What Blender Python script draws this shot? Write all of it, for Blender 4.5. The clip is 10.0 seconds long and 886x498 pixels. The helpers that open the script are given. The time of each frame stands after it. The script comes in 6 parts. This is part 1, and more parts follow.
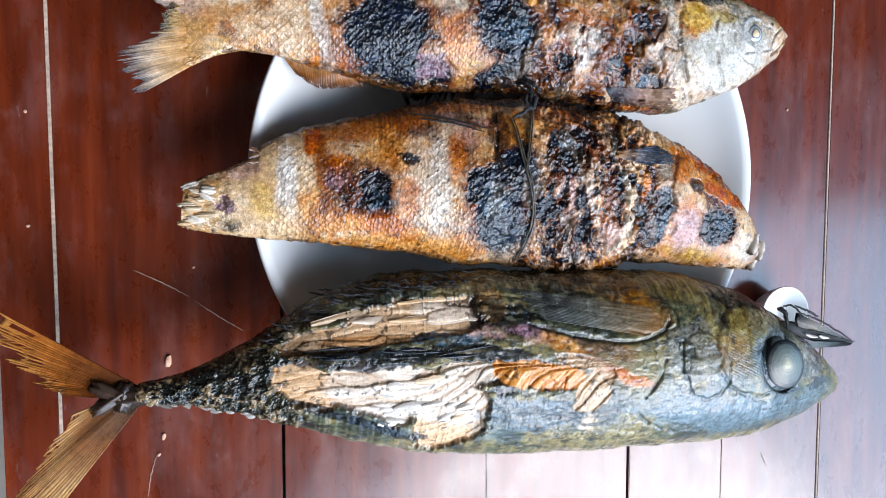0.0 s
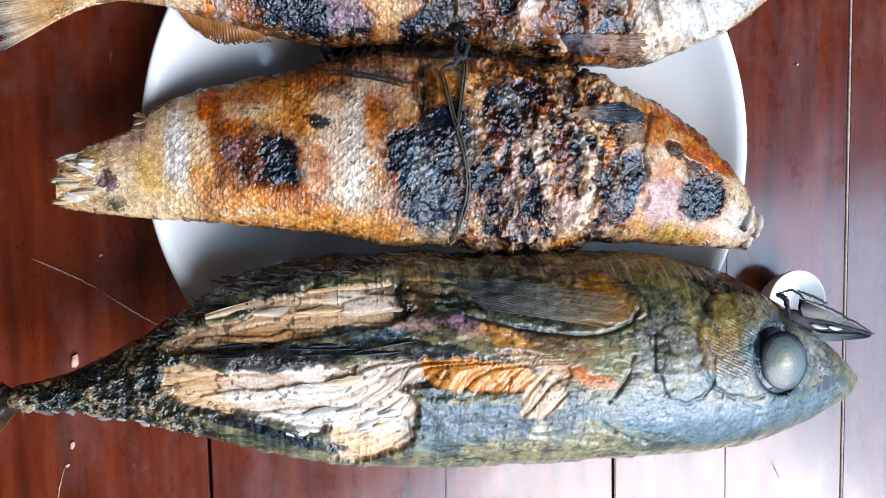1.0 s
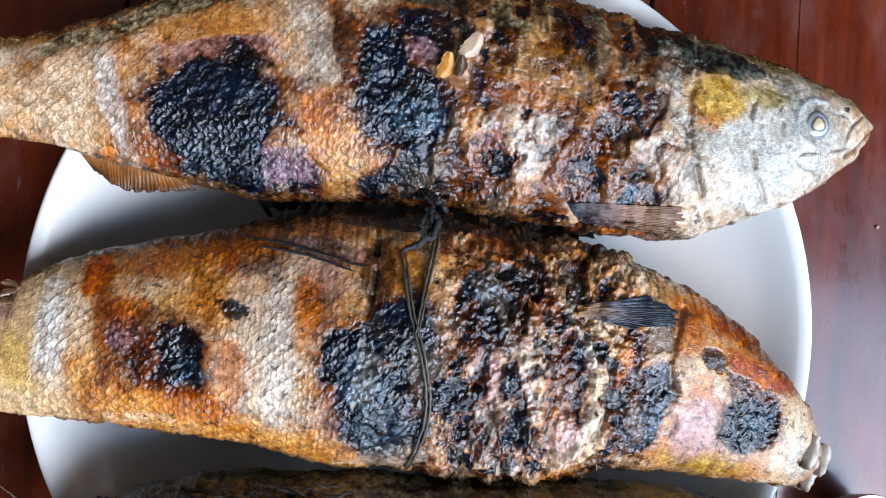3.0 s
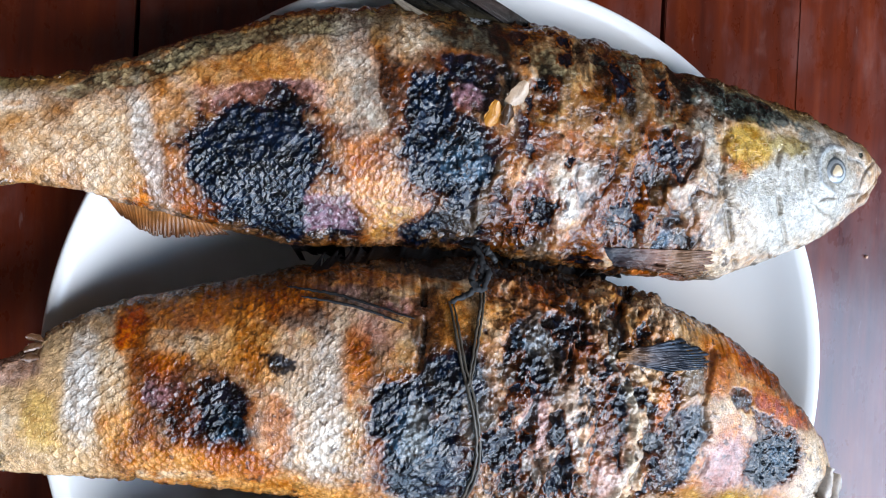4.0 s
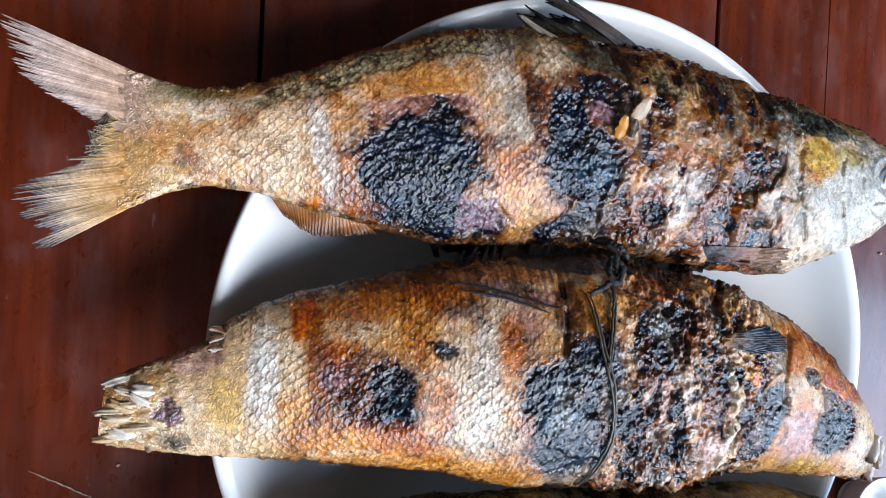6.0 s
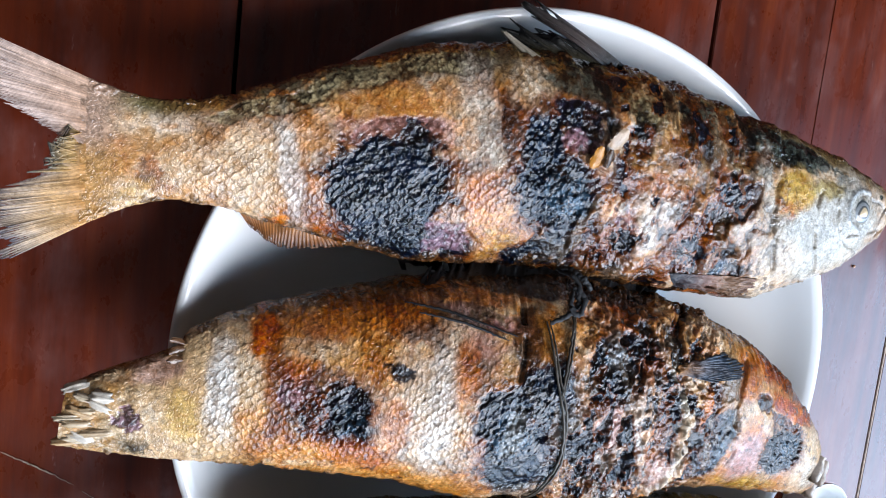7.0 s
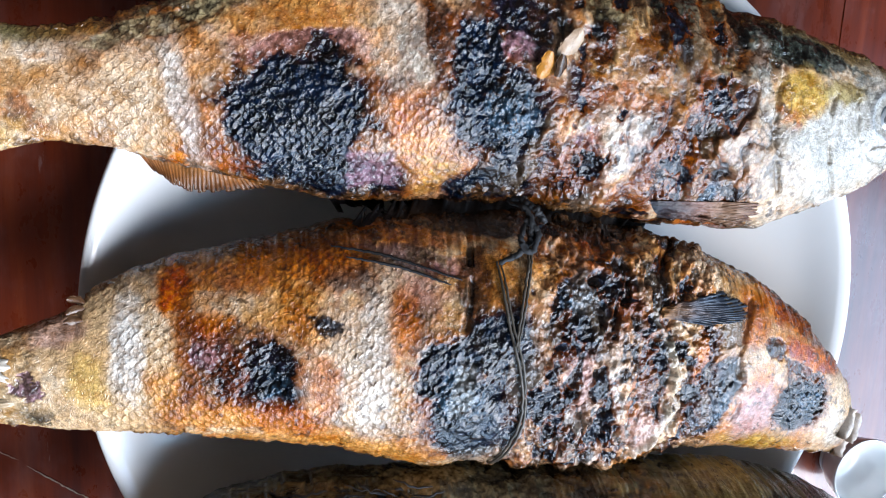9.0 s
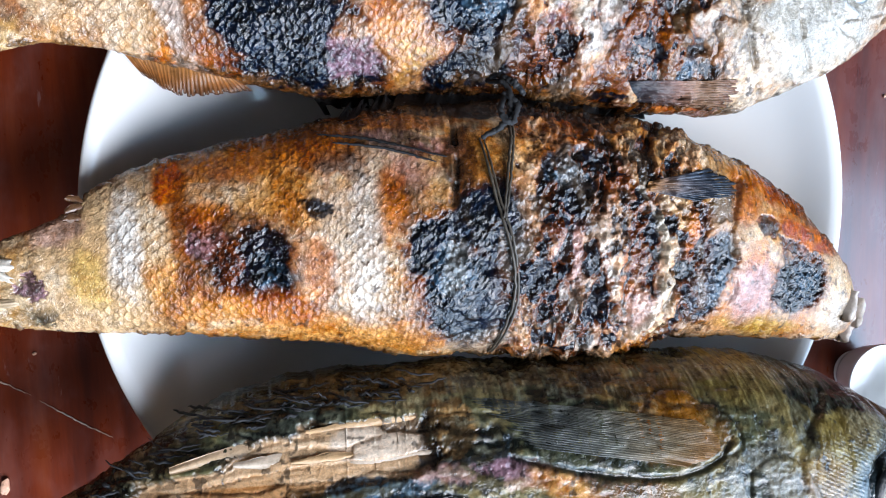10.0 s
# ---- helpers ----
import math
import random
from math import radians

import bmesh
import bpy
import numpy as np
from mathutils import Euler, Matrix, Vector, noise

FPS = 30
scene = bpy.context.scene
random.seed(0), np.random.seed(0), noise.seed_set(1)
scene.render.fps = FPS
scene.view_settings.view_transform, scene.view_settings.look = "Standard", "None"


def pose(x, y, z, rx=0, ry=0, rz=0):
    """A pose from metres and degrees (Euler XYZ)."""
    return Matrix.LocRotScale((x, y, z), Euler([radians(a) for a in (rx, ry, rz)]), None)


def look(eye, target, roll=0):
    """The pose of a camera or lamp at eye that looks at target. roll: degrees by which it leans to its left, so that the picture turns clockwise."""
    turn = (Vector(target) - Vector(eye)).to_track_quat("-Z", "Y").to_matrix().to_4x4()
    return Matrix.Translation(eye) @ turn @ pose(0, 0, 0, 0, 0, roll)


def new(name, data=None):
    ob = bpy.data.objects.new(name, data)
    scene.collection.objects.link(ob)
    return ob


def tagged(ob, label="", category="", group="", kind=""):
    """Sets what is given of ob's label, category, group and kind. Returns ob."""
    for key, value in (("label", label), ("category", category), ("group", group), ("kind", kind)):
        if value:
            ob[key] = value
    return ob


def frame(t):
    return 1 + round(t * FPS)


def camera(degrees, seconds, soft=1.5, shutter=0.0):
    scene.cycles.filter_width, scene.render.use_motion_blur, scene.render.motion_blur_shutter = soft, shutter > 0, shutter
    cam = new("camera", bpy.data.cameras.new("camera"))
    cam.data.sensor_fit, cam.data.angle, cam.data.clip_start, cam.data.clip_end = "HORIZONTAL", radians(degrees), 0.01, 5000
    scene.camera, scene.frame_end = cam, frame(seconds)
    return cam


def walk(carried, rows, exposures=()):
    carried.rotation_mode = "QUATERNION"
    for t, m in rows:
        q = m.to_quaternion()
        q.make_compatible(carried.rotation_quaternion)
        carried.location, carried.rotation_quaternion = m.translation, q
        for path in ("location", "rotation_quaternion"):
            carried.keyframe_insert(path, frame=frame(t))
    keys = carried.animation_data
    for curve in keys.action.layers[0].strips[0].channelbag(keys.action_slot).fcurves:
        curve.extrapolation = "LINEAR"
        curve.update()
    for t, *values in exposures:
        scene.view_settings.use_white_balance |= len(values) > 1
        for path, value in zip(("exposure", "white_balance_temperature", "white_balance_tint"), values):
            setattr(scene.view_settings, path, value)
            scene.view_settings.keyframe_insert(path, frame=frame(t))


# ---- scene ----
cam = camera(63.4, 10.0, soft=1.0)
METRES, EYE, TILT, LEAN, TURN = 0.53, 0.3752, -94.0, -14.2, 0.0
ROWS = [
    (0.0, 0.0, 0.0, 0.0, 0.0, 0.0, -0.0),
    (0.5, 0.0474, 0.0335, -0.0191, 0.82, 0.21, 1.24),
    (1.0, 0.0908, 0.0945, -0.0155, 3.8, -0.08, 0.87),
    (1.5, 0.1408, 0.171, -0.0142, 5.27, -2.38, 1.49),
    (2.0, 0.1727, 0.2294, -0.0143, 6.52, -1.27, 1.76),
    (2.5, 0.1537, 0.237, 0.0308, 7.25, 2.25, -0.15),
    (3.0, 0.1252, 0.2245, 0.0863, 6.79, 3.78, -3.15),
    (4.5, 0.0184, 0.2152, 0.1153, 0.23, 2.2, -2.59),
    (5.0, -0.0384, 0.2039, 0.088, 1.0, 0.81, -0.94),
    (5.5, -0.0562, 0.1804, 0.0967, -2.56, 3.63, -1.56),
    (7.0, -0.042, 0.1769, 0.1663, -4.05, -2.76, -6.15),
    (7.5, -0.0256, 0.2058, 0.2288, -1.51, -9.08, -9.57),
    (8.0, -0.0122, 0.2259, 0.2442, -0.2, -12.02, -9.69),
    (8.5, 0.0098, 0.232, 0.2054, 0.85, -8.76, -6.67),
    (9.0, 0.0317, 0.2299, 0.1502, 0.72, -5.59, -2.98),
    (9.5, 0.0483, 0.2203, 0.0974, 1.24, -4.36, 0.54),
    (10.0, 0.0488, 0.2168, 0.0699, 1.76, -2.88, 1.03),
]
walk(cam, [(t, pose(-0.1229, -0.006, EYE, TILT, LEAN, TURN) @ pose(METRES * x, METRES * y, METRES * z, 90 + pitch, roll, yaw)) for t, x, y, z, yaw, pitch, roll in ROWS],
     exposures=((0.0, 1.80), (2.0, 1.80), (2.5, 1.88), (3.0, 1.76), (8.5, 1.80), (9.0, 1.92), (9.5, 1.98), (10.0, 1.92)))

# ---- light: an open porch, sky beyond the roof's edge ----
world = bpy.data.worlds.new("sky")
scene.world = world
world.use_nodes = True
sky = world.node_tree.nodes.new("ShaderNodeTexSky")
sky.sky_type, sky.sun_disc = "NISHITA", False
sky.sun_elevation, sky.sun_rotation = radians(49), radians(142)
background = world.node_tree.nodes["Background"]
background.inputs["Strength"].default_value = 0.05
world.node_tree.links.new(sky.outputs[0], background.inputs["Color"])
sun = new("sun", bpy.data.lights.new("sun", "SUN"))
sun.data.energy, sun.data.angle, sun.data.color = 0.82, radians(32), (1.0, 0.90, 0.84)
window = new("window_light", bpy.data.lights.new("window_light", "AREA"))
window.data.shape, window.data.size, window.data.size_y = "RECTANGLE", 2.2, 1.7
window.data.energy, window.data.color = 22, (0.48, 0.71, 1.0)
window.matrix_world = pose(0, 0, 0, 0, 0, 38) @ pose(0.05, -0.94, 1.2, 90, 0, 0)
sun.matrix_world = look((0.92, -1.18, 1.75), (0, 0, 0))


# ---- materials ----
def material(name):
    m = bpy.data.materials.new(name)
    m.use_nodes = True
    t = m.node_tree
    return m, t, t.nodes["Principled BSDF"]


def node(t, kind, **values):
    n = t.nodes.new(kind)
    for key, value in values.items():
        n.inputs[key.replace("_", " ")].default_value = value
    return n


def coords(t, scale=(1, 1, 1)):
    c = t.nodes.new("ShaderNodeTexCoord")
    m = node(t, "ShaderNodeMapping", Scale=scale)
    t.links.new(c.outputs["Object"], m.inputs["Vector"])
    return m.outputs[0]


def noise_of(t, at, scale, detail=4, rough=0.6):
    n = node(t, "ShaderNodeTexNoise", Scale=scale, Detail=detail, Roughness=rough)
    t.links.new(at, n.inputs["Vector"])
    return n.outputs["Fac"]


def ramp(t, fac, *stops):
    r = t.nodes.new("ShaderNodeValToRGB")
    while len(r.color_ramp.elements) < len(stops):
        r.color_ramp.elements.new(0.5)
    for e, (p, c) in zip(r.color_ramp.elements, stops):
        e.position, e.color = p, (c, c, c, 1) if isinstance(c, (int, float)) else (*c, 1)
    t.links.new(fac, r.inputs[0])
    return r.outputs[0]


def mixed(t, fac, a, b, mode="MIX"):
    m = t.nodes.new("ShaderNodeMix")
    m.data_type, m.blend_type = "RGBA", mode
    for socket, value in ((m.inputs[0], fac), (m.inputs[6], a), (m.inputs[7], b)):
        if isinstance(value, bpy.types.NodeSocket):
            t.links.new(value, socket)
        elif isinstance(value, (int, float)):
            socket.default_value = value
        else:
            socket.default_value = (*value, 1)
    return m.outputs[2]


def bump(t, b, height, strength, distance):
    n = node(t, "ShaderNodeBump", Strength=strength, Distance=distance)
    t.links.new(height, n.inputs["Height"])
    t.links.new(n.outputs[0], b.inputs["Normal"])


def skin_material(name, fine=1.0, sheen=0.5):
    """Colour and roughness come with the skin itself; fine grain, specks and grease are added here."""
    m, t, b = material(name)
    a = t.nodes.new("ShaderNodeVertexColor")
    a.layer_name = "skin"
    at = coords(t)
    grain = noise_of(t, at, 1500, 3, 0.7)
    spots = noise_of(t, at, 480, 4, 0.7)
    c = mixed(t, 0.5 * fine, a.outputs["Color"], ramp(t, grain, (0.34, 0.55), (0.66, 1.36)), "MULTIPLY")
    c = mixed(t, min(1.0, 0.75 * fine), c, ramp(t, spots, (0.34, 0.48), (0.5, 1.0), (0.66, 1.40)), "MULTIPLY")
    # hairline cracks between tiny plates of dried skin, their cavity shade multiplied into colour
    drift = node(t, "ShaderNodeTexNoise", Scale=420, Detail=3)
    t.links.new(at, drift.inputs["Vector"])
    moved = mixed(t, 0.003, at, drift.outputs["Color"], "LINEAR_LIGHT")
    edge = node(t, "ShaderNodeTexVoronoi", Scale=620)
    edge.feature = "DISTANCE_TO_EDGE"
    t.links.new(moved, edge.inputs["Vector"])
    patchy = noise_of(t, at, 110, 4, 0.7)
    hair = mixed(t, ramp(t, patchy, (0.48, 0.0), (0.62, 1.0)), (1, 1, 1), ramp(t, edge.outputs["Distance"], (0.02, 0.20), (0.12, 1.0)))
    c = mixed(t, min(1.0, 0.55 * fine), c, hair, "MULTIPLY")
    t.links.new(c, b.inputs["Base Color"])
    wet = node(t, "ShaderNodeMath")
    wet.operation = "MULTIPLY"
    t.links.new(a.outputs["Alpha"], wet.inputs[0])
    t.links.new(ramp(t, spots, (0.3, 0.50), (0.7, 0.95)), wet.inputs[1])
    t.links.new(wet.outputs[0], b.inputs["Roughness"])
    t.links.new(ramp(t, a.outputs["Color"], (0.0, 0.8 * sheen), (0.05, sheen)), b.inputs["Specular IOR Level"])
    wrinkle = noise_of(t, at, 820, 4, 0.65)
    height = mixed(t, 0.25, mixed(t, 0.5, wrinkle, spots), grain)
    height = mixed(t, 0.35, height, ramp(t, edge.outputs["Distance"], (0.0, 0.0), (0.4, 1.0)))
    bump(t, b, height, 1.0, 0.00038 * fine)
    b.inputs["Coat Weight"].default_value = 0.6 * sheen
    b.inputs["Coat Roughness"].default_value = 0.09
    return m


SKIN = skin_material("grilled_skin", 1.0, 0.55)
TUNA_SKIN = skin_material("tuna_skin", 0.6, 0.45)
FIN = skin_material("fin_membrane", 0.5, 0.22)
FLESH = skin_material("cooked_flesh", 0.35, 0.4)


def plain(name, colour, rough, spread=0.2, scale=300, relief=0.2, depth=0.0004, metal=0.0):
    m, t, b = material(name)
    at = coords(t)
    n, w = noise_of(t, at, scale), noise_of(t, at, scale / 9, 3)
    c = mixed(t, 1.0, colour, ramp(t, n, (0.25, 1 - spread), (0.75, 1 + spread)), "MULTIPLY")
    c = mixed(t, 0.7, c, ramp(t, w, (0.3, 1 - spread), (0.7, 1 + spread)), "MULTIPLY")
    t.links.new(c, b.inputs["Base Color"])
    t.links.new(ramp(t, w, (0.3, rough * 0.8), (0.7, min(1, rough * 1.25))), b.inputs["Roughness"])
    b.inputs["Metallic"].default_value = metal
    bump(t, b, n, relief, depth)
    return m


def ceramic():
    m, t, b = material("white_glaze")
    at = coords(t)
    w, n = noise_of(t, at, 14, 3), noise_of(t, at, 260, 3)
    t.links.new(ramp(t, w, (0.3, (0.72, 0.72, 0.71)), (0.7, (0.78, 0.78, 0.77))), b.inputs["Base Color"])
    t.links.new(ramp(t, n, (0.3, 0.07), (0.8, 0.15)), b.inputs["Roughness"])
    bump(t, b, w, 0.05, 0.002)
    return m


def varnished_wood():
    m, t, b = material("varnished_wood")
    grain = noise_of(t, coords(t, (70, 5, 70)), 1.6, 6, 0.65)
    broad = noise_of(t, coords(t, (9, 2.5, 9)), 2.0, 4)
    wear = noise_of(t, coords(t, (30, 16, 30)), 3.0, 6, 0.7)
    dust = noise_of(t, coords(t), 520, 3, 0.8)
    smear = noise_of(t, coords(t, (60, 14, 60)), 2.4, 6, 0.75)
    film = noise_of(t, coords(t, (14, 6, 14)), 2.0, 5, 0.7)
    info = t.nodes.new("ShaderNodeObjectInfo")
    c = ramp(t, grain, (0.3, (0.055, 0.0068, 0.0018)), (0.55, (0.118, 0.016, 0.0036)), (0.75, (0.17, 0.031, 0.007)))
    c = mixed(t, 0.8, c, ramp(t, broad, (0.3, 0.6), (0.7, 1.3)), "MULTIPLY")
    c = mixed(t, 0.7, c, ramp(t, info.outputs["Random"], (0.0, 0.75), (1.0, 1.2)), "MULTIPLY")
    c = mixed(t, ramp(t, wear, (0.60, 0.0), (0.74, 0.14)), c, (0.26, 0.13, 0.10))
    c = mixed(t, ramp(t, dust, (0.755, 0.0), (0.79, 0.6)), c, (0.50, 0.40, 0.34))
    c = mixed(t, ramp(t, smear, (0.65, 0.0), (0.71, 0.24)), c, (0.38, 0.30, 0.29))
    c = mixed(t, ramp(t, film, (0.50, 0.0), (0.72, 0.16)), c, (0.30, 0.20, 0.19))
    t.links.new(c, b.inputs["Base Color"])
    t.links.new(ramp(t, wear, (0.3, 0.22), (0.7, 0.40)), b.inputs["Roughness"])
    b.inputs["Specular IOR Level"].default_value = 0.25
    b.inputs["Coat Weight"].default_value = 1.0
    b.inputs["Coat IOR"].default_value = 1.5
    t.links.new(ramp(t, mixed(t, 0.5, film, wear), (0.36, 0.07), (0.62, 0.26)), b.inputs["Coat Roughness"])
    bump(t, b, mixed(t, 0.5, mixed(t, 0.5, grain, wear), smear), 0.4, 0.0005)
    return m


GLAZE, WOOD = ceramic(), varnished_wood()
TWINE = plain("scorched_fibre", (0.055, 0.042, 0.028), 0.5, 0.4, 900)
SOOT = plain("charred_strand", (0.012, 0.012, 0.013), 0.75, 0.4, 900)
CRUMB = plain("fish_crumb", (0.60, 0.34, 0.22), 0.6, 0.3, 900, 0.5)
DIRT = plain("pale_dust_in_joint", (0.40, 0.29, 0.22), 0.8, 0.4, 500, 0.4)
WALLBOARD = plain("brown_wall_board", (0.055, 0.034, 0.024), 0.8, 0.25, 20, 0.3, 0.002)
BOARD = plain("brown_ceiling_board", (0.030, 0.020, 0.015), 0.7, 0.3, 12, 0.3, 0.002)
CEMENT = plain("cement_floor", (0.24, 0.23, 0.21), 0.8, 0.2, 9, 0.3, 0.002)
EARTH = plain("green_yard", (0.09, 0.12, 0.05), 0.9, 0.4, 3, 0.4, 0.01)


# ---- mesh helpers ----
def mesh_of(name, verts, faces, mat, smooth=True):
    me = bpy.data.meshes.new(name)
    me.from_pydata([tuple(v) for v in verts], [], [tuple(f) for f in faces])
    me.materials.append(mat)
    me.polygons.foreach_set("use_smooth", [smooth] * len(me.polygons))
    me.update()
    return me


def part(name, bm, mat, parent, label=""):
    """A bmesh, or a finished mesh, as one object under a thing or a part."""
    if isinstance(bm, bmesh.types.BMesh):
        me = bpy.data.meshes.new(name)
        bmesh.ops.recalc_face_normals(bm, faces=bm.faces)
        bm.to_mesh(me)
        bm.free()
        me.materials.append(mat)
    else:
        me = bm
    ob = new(name, me)
    ob.parent = parent
    return tagged(ob, label)


def box(x0, x1, y0, y1, z0, z1, bevel=0.0, bm=None):
    bm = bm or bmesh.new()
    made = bmesh.ops.create_cube(bm, size=1)["verts"]
    for v in made:
        v.co = Vector((x0 + (v.co.x + 0.5) * (x1 - x0), y0 + (v.co.y + 0.5) * (y1 - y0), z0 + (v.co.z + 0.5) * (z1 - z0)))
    if bevel:
        edges = list({e for v in made for e in v.link_edges})
        bmesh.ops.bevel(bm, geom=edges, offset=bevel, segments=2, affect="EDGES")
    return bm


def lathe(profile, steps=128):
    verts, faces, n = [], [], len(profile)
    for i in range(steps):
        a = 2 * math.pi * i / steps
        verts += [(r * math.cos(a), r * math.sin(a), z) for r, z in profile]
    for i in range(steps):
        j = (i + 1) % steps
        for k in range(n - 1):
            faces.append((i * n + k, j * n + k, j * n + k + 1, i * n + k + 1))
    faces.append([i * n for i in range(steps)][::-1])
    faces.append([i * n + n - 1 for i in range(steps)])
    return verts, faces


def smooth_line(points, n):
    """n points along a Catmull-Rom line through the given ones."""
    p = np.array(points, float)
    p = np.vstack([2 * p[0] - p[1], p, 2 * p[-1] - p[-2]])
    out = []
    for q in np.linspace(0, len(p) - 3 - 1e-6, n):
        k, f = int(q), q - int(q)
        a, b, c, d = p[k:k + 4]
        out.append(0.5 * (2 * b + (c - a) * f + (2 * a - 5 * b + 4 * c - d) * f * f + (3 * b - a - 3 * c + d) * f ** 3))
    return np.array(out)


def tube(points, radius, n=40, sides=7, taper=0.6, wobble=0.0, seed=0, uneven=0.12):
    rng = np.random.RandomState(seed)
    line = smooth_line(points, n)
    line[1:-1] += rng.normal(0, wobble, (n - 2, 3)) if wobble else 0
    verts, faces = [], []
    for i, p in enumerate(line):
        d = Vector(line[min(i + 1, n - 1)] - line[max(i - 1, 0)]).normalized()
        side = d.cross(Vector((0.1, 0.2, 1))).normalized()
        up = side.cross(d)
        r = radius * (1 - (1 - taper) * abs(2 * i / (n - 1) - 1) ** 3) * rng.uniform(1 - uneven, 1 + uneven)
        for k in range(sides):
            a = 2 * math.pi * k / sides
            verts.append(Vector(p) + side * r * math.cos(a) + up * r * math.sin(a))
    for i in range(n - 1):
        for k in range(sides):
            k2 = (k + 1) % sides
            faces.append((i * sides + k, i * sides + k2, (i + 1) * sides + k2, (i + 1) * sides + k))
    faces.append(list(range(sides))[::-1])
    faces.append([(n - 1) * sides + k for k in range(sides)])
    return verts, faces


# ---- noise on arrays ----
def hashed(ix, iy, seed):
    n = (ix * 374761393 + iy * 668265263 + seed * 1274126177) & 0xFFFFFFFF
    n = ((n ^ (n >> 13)) * 1274126177) & 0xFFFFFFFF
    return ((n ^ (n >> 16)) & 0xFFFF) / 65535.0


def value_noise(x, y, seed):
    ix, iy = np.floor(x).astype(np.int64), np.floor(y).astype(np.int64)
    fx, fy = x - ix, y - iy
    fx, fy = fx * fx * (3 - 2 * fx), fy * fy * (3 - 2 * fy)
    a, b = hashed(ix, iy, seed), hashed(ix + 1, iy, seed)
    c, d = hashed(ix, iy + 1, seed), hashed(ix + 1, iy + 1, seed)
    return (a * (1 - fx) + b * fx) * (1 - fy) + (c * (1 - fx) + d * fx) * fy


def fbm(x, y, size, octaves=4, seed=0, gain=0.55):
    total, amp, norm, f = 0, 1.0, 0.0, 1.0 / size
    for k in range(octaves):
        total = total + amp * value_noise(x * f + 13.7 * k, y * f - 7.3 * k, seed + k * 17)
        norm += amp
        amp *= gain
        f *= 2.03
    return total / norm


def cells(x, y, size, seed=0, jitter=0.8, stagger=True):
    """Distances to the nearest and second nearest cell centre, and a random value for each cell."""
    x, y = x / size, y / size
    row = np.floor(y).astype(np.int64)
    f1, f2, tag = np.full(x.shape, 9.0), np.full(x.shape, 9.0), np.zeros(x.shape)
    for dj in (-1, 0, 1):
        j = row + dj
        shift = 0.5 * (j & 1) if stagger else 0.0
        col = np.floor(x - shift).astype(np.int64)
        for di in (-1, 0, 1):
            i = col + di
            cx = i + shift + 0.5 + jitter * (hashed(i, j, seed) - 0.5)
            cy = j + 0.5 + jitter * (hashed(i, j, seed + 5) - 0.5)
            d = np.hypot(x - cx, y - cy)
            near = d < f1
            f2 = np.where(near, f1, np.minimum(f2, d))
            tag = np.where(near, hashed(i, j, seed + 9), tag)
            f1 = np.where(near, d, f1)
    return f1, f2, tag


def step(a, b, x):
    q = np.clip((x - a) / (b - a), 0, 1)
    return q * q * (3 - 2 * q)


def blend(a, b, w):
    w = np.asarray(w)[..., None]
    return a * (1 - w) + np.asarray(b) * w


# kind: two colours, roughness, relief (0 smooth skin, 1 crust, 2 torn fibres)
KINDS = {
    # char's second colour is tinted blue to paint in the sky's sheen
    "char": ((0.0006, 0.0010, 0.0020), (0.007, 0.016, 0.034), 0.13, 1),
    "scorch": ((0.018, 0.006, 0.003), (0.130, 0.040, 0.010), 0.32, 1),
    "dark": ((0.006, 0.008, 0.008), (0.10, 0.11, 0.092), 0.28, 1),
    "brown": ((0.075, 0.020, 0.006), (0.27, 0.085, 0.022), 0.34, 0),
    "orange": ((0.30, 0.075, 0.012), (0.56, 0.21, 0.050), 0.34, 0),
    "orangeb": ((0.24, 0.11, 0.03), (0.40, 0.21, 0.08), 0.40, 0),
    "gold": ((0.42, 0.17, 0.050), (0.66, 0.38, 0.17), 0.36, 0),
    "cream": ((0.54, 0.39, 0.26), (0.76, 0.64, 0.51), 0.32, 0),
    "white": ((0.52, 0.44, 0.37), (0.74, 0.69, 0.63), 0.24, 0),
    "pearl": ((0.38, 0.35, 0.30), (0.56, 0.53, 0.48), 0.26, 0),
    "pink": ((0.38, 0.21, 0.18), (0.60, 0.43, 0.40), 0.40, 0),
    "purple": ((0.05, 0.030, 0.036), (0.34, 0.22, 0.25), 0.30, 1),
    "yellow": ((0.36, 0.20, 0.05), (0.62, 0.44, 0.18), 0.38, 0),
    "olive": ((0.035, 0.030, 0.018), (0.44, 0.38, 0.25), 0.32, 1),
    "grey": ((0.20, 0.19, 0.17), (0.50, 0.48, 0.43), 0.45, 0),
    "greysc": ((0.08, 0.08, 0.08), (0.34, 0.33, 0.30), 0.45, 1),
    # blue-grey skin and muscle; inside char it paints bluish highlights
    "steel": ((0.005, 0.009, 0.015), (0.10, 0.155, 0.20), 0.24, 1),
    "silver": ((0.070, 0.105, 0.122), (0.135, 0.178, 0.196), 0.22, 0),
    "goldcheek": ((0.20, 0.145, 0.055), (0.42, 0.34, 0.16), 0.30, 0),
    "bark": ((0.016, 0.008, 0.004), (0.46, 0.29, 0.15), 0.34, 1),
    "mottle": ((0.022, 0.010, 0.007), (0.64, 0.44, 0.31), 0.32, 1),
    "fleshtan": ((0.52, 0.32, 0.18), (0.80, 0.63, 0.47), 0.40, 2),
    "fleshwhite": ((0.58, 0.42, 0.30), (0.84, 0.77, 0.69), 0.40, 2),
    "fleshorange": ((0.44, 0.17, 0.05), (0.72, 0.38, 0.16), 0.36, 2),
}


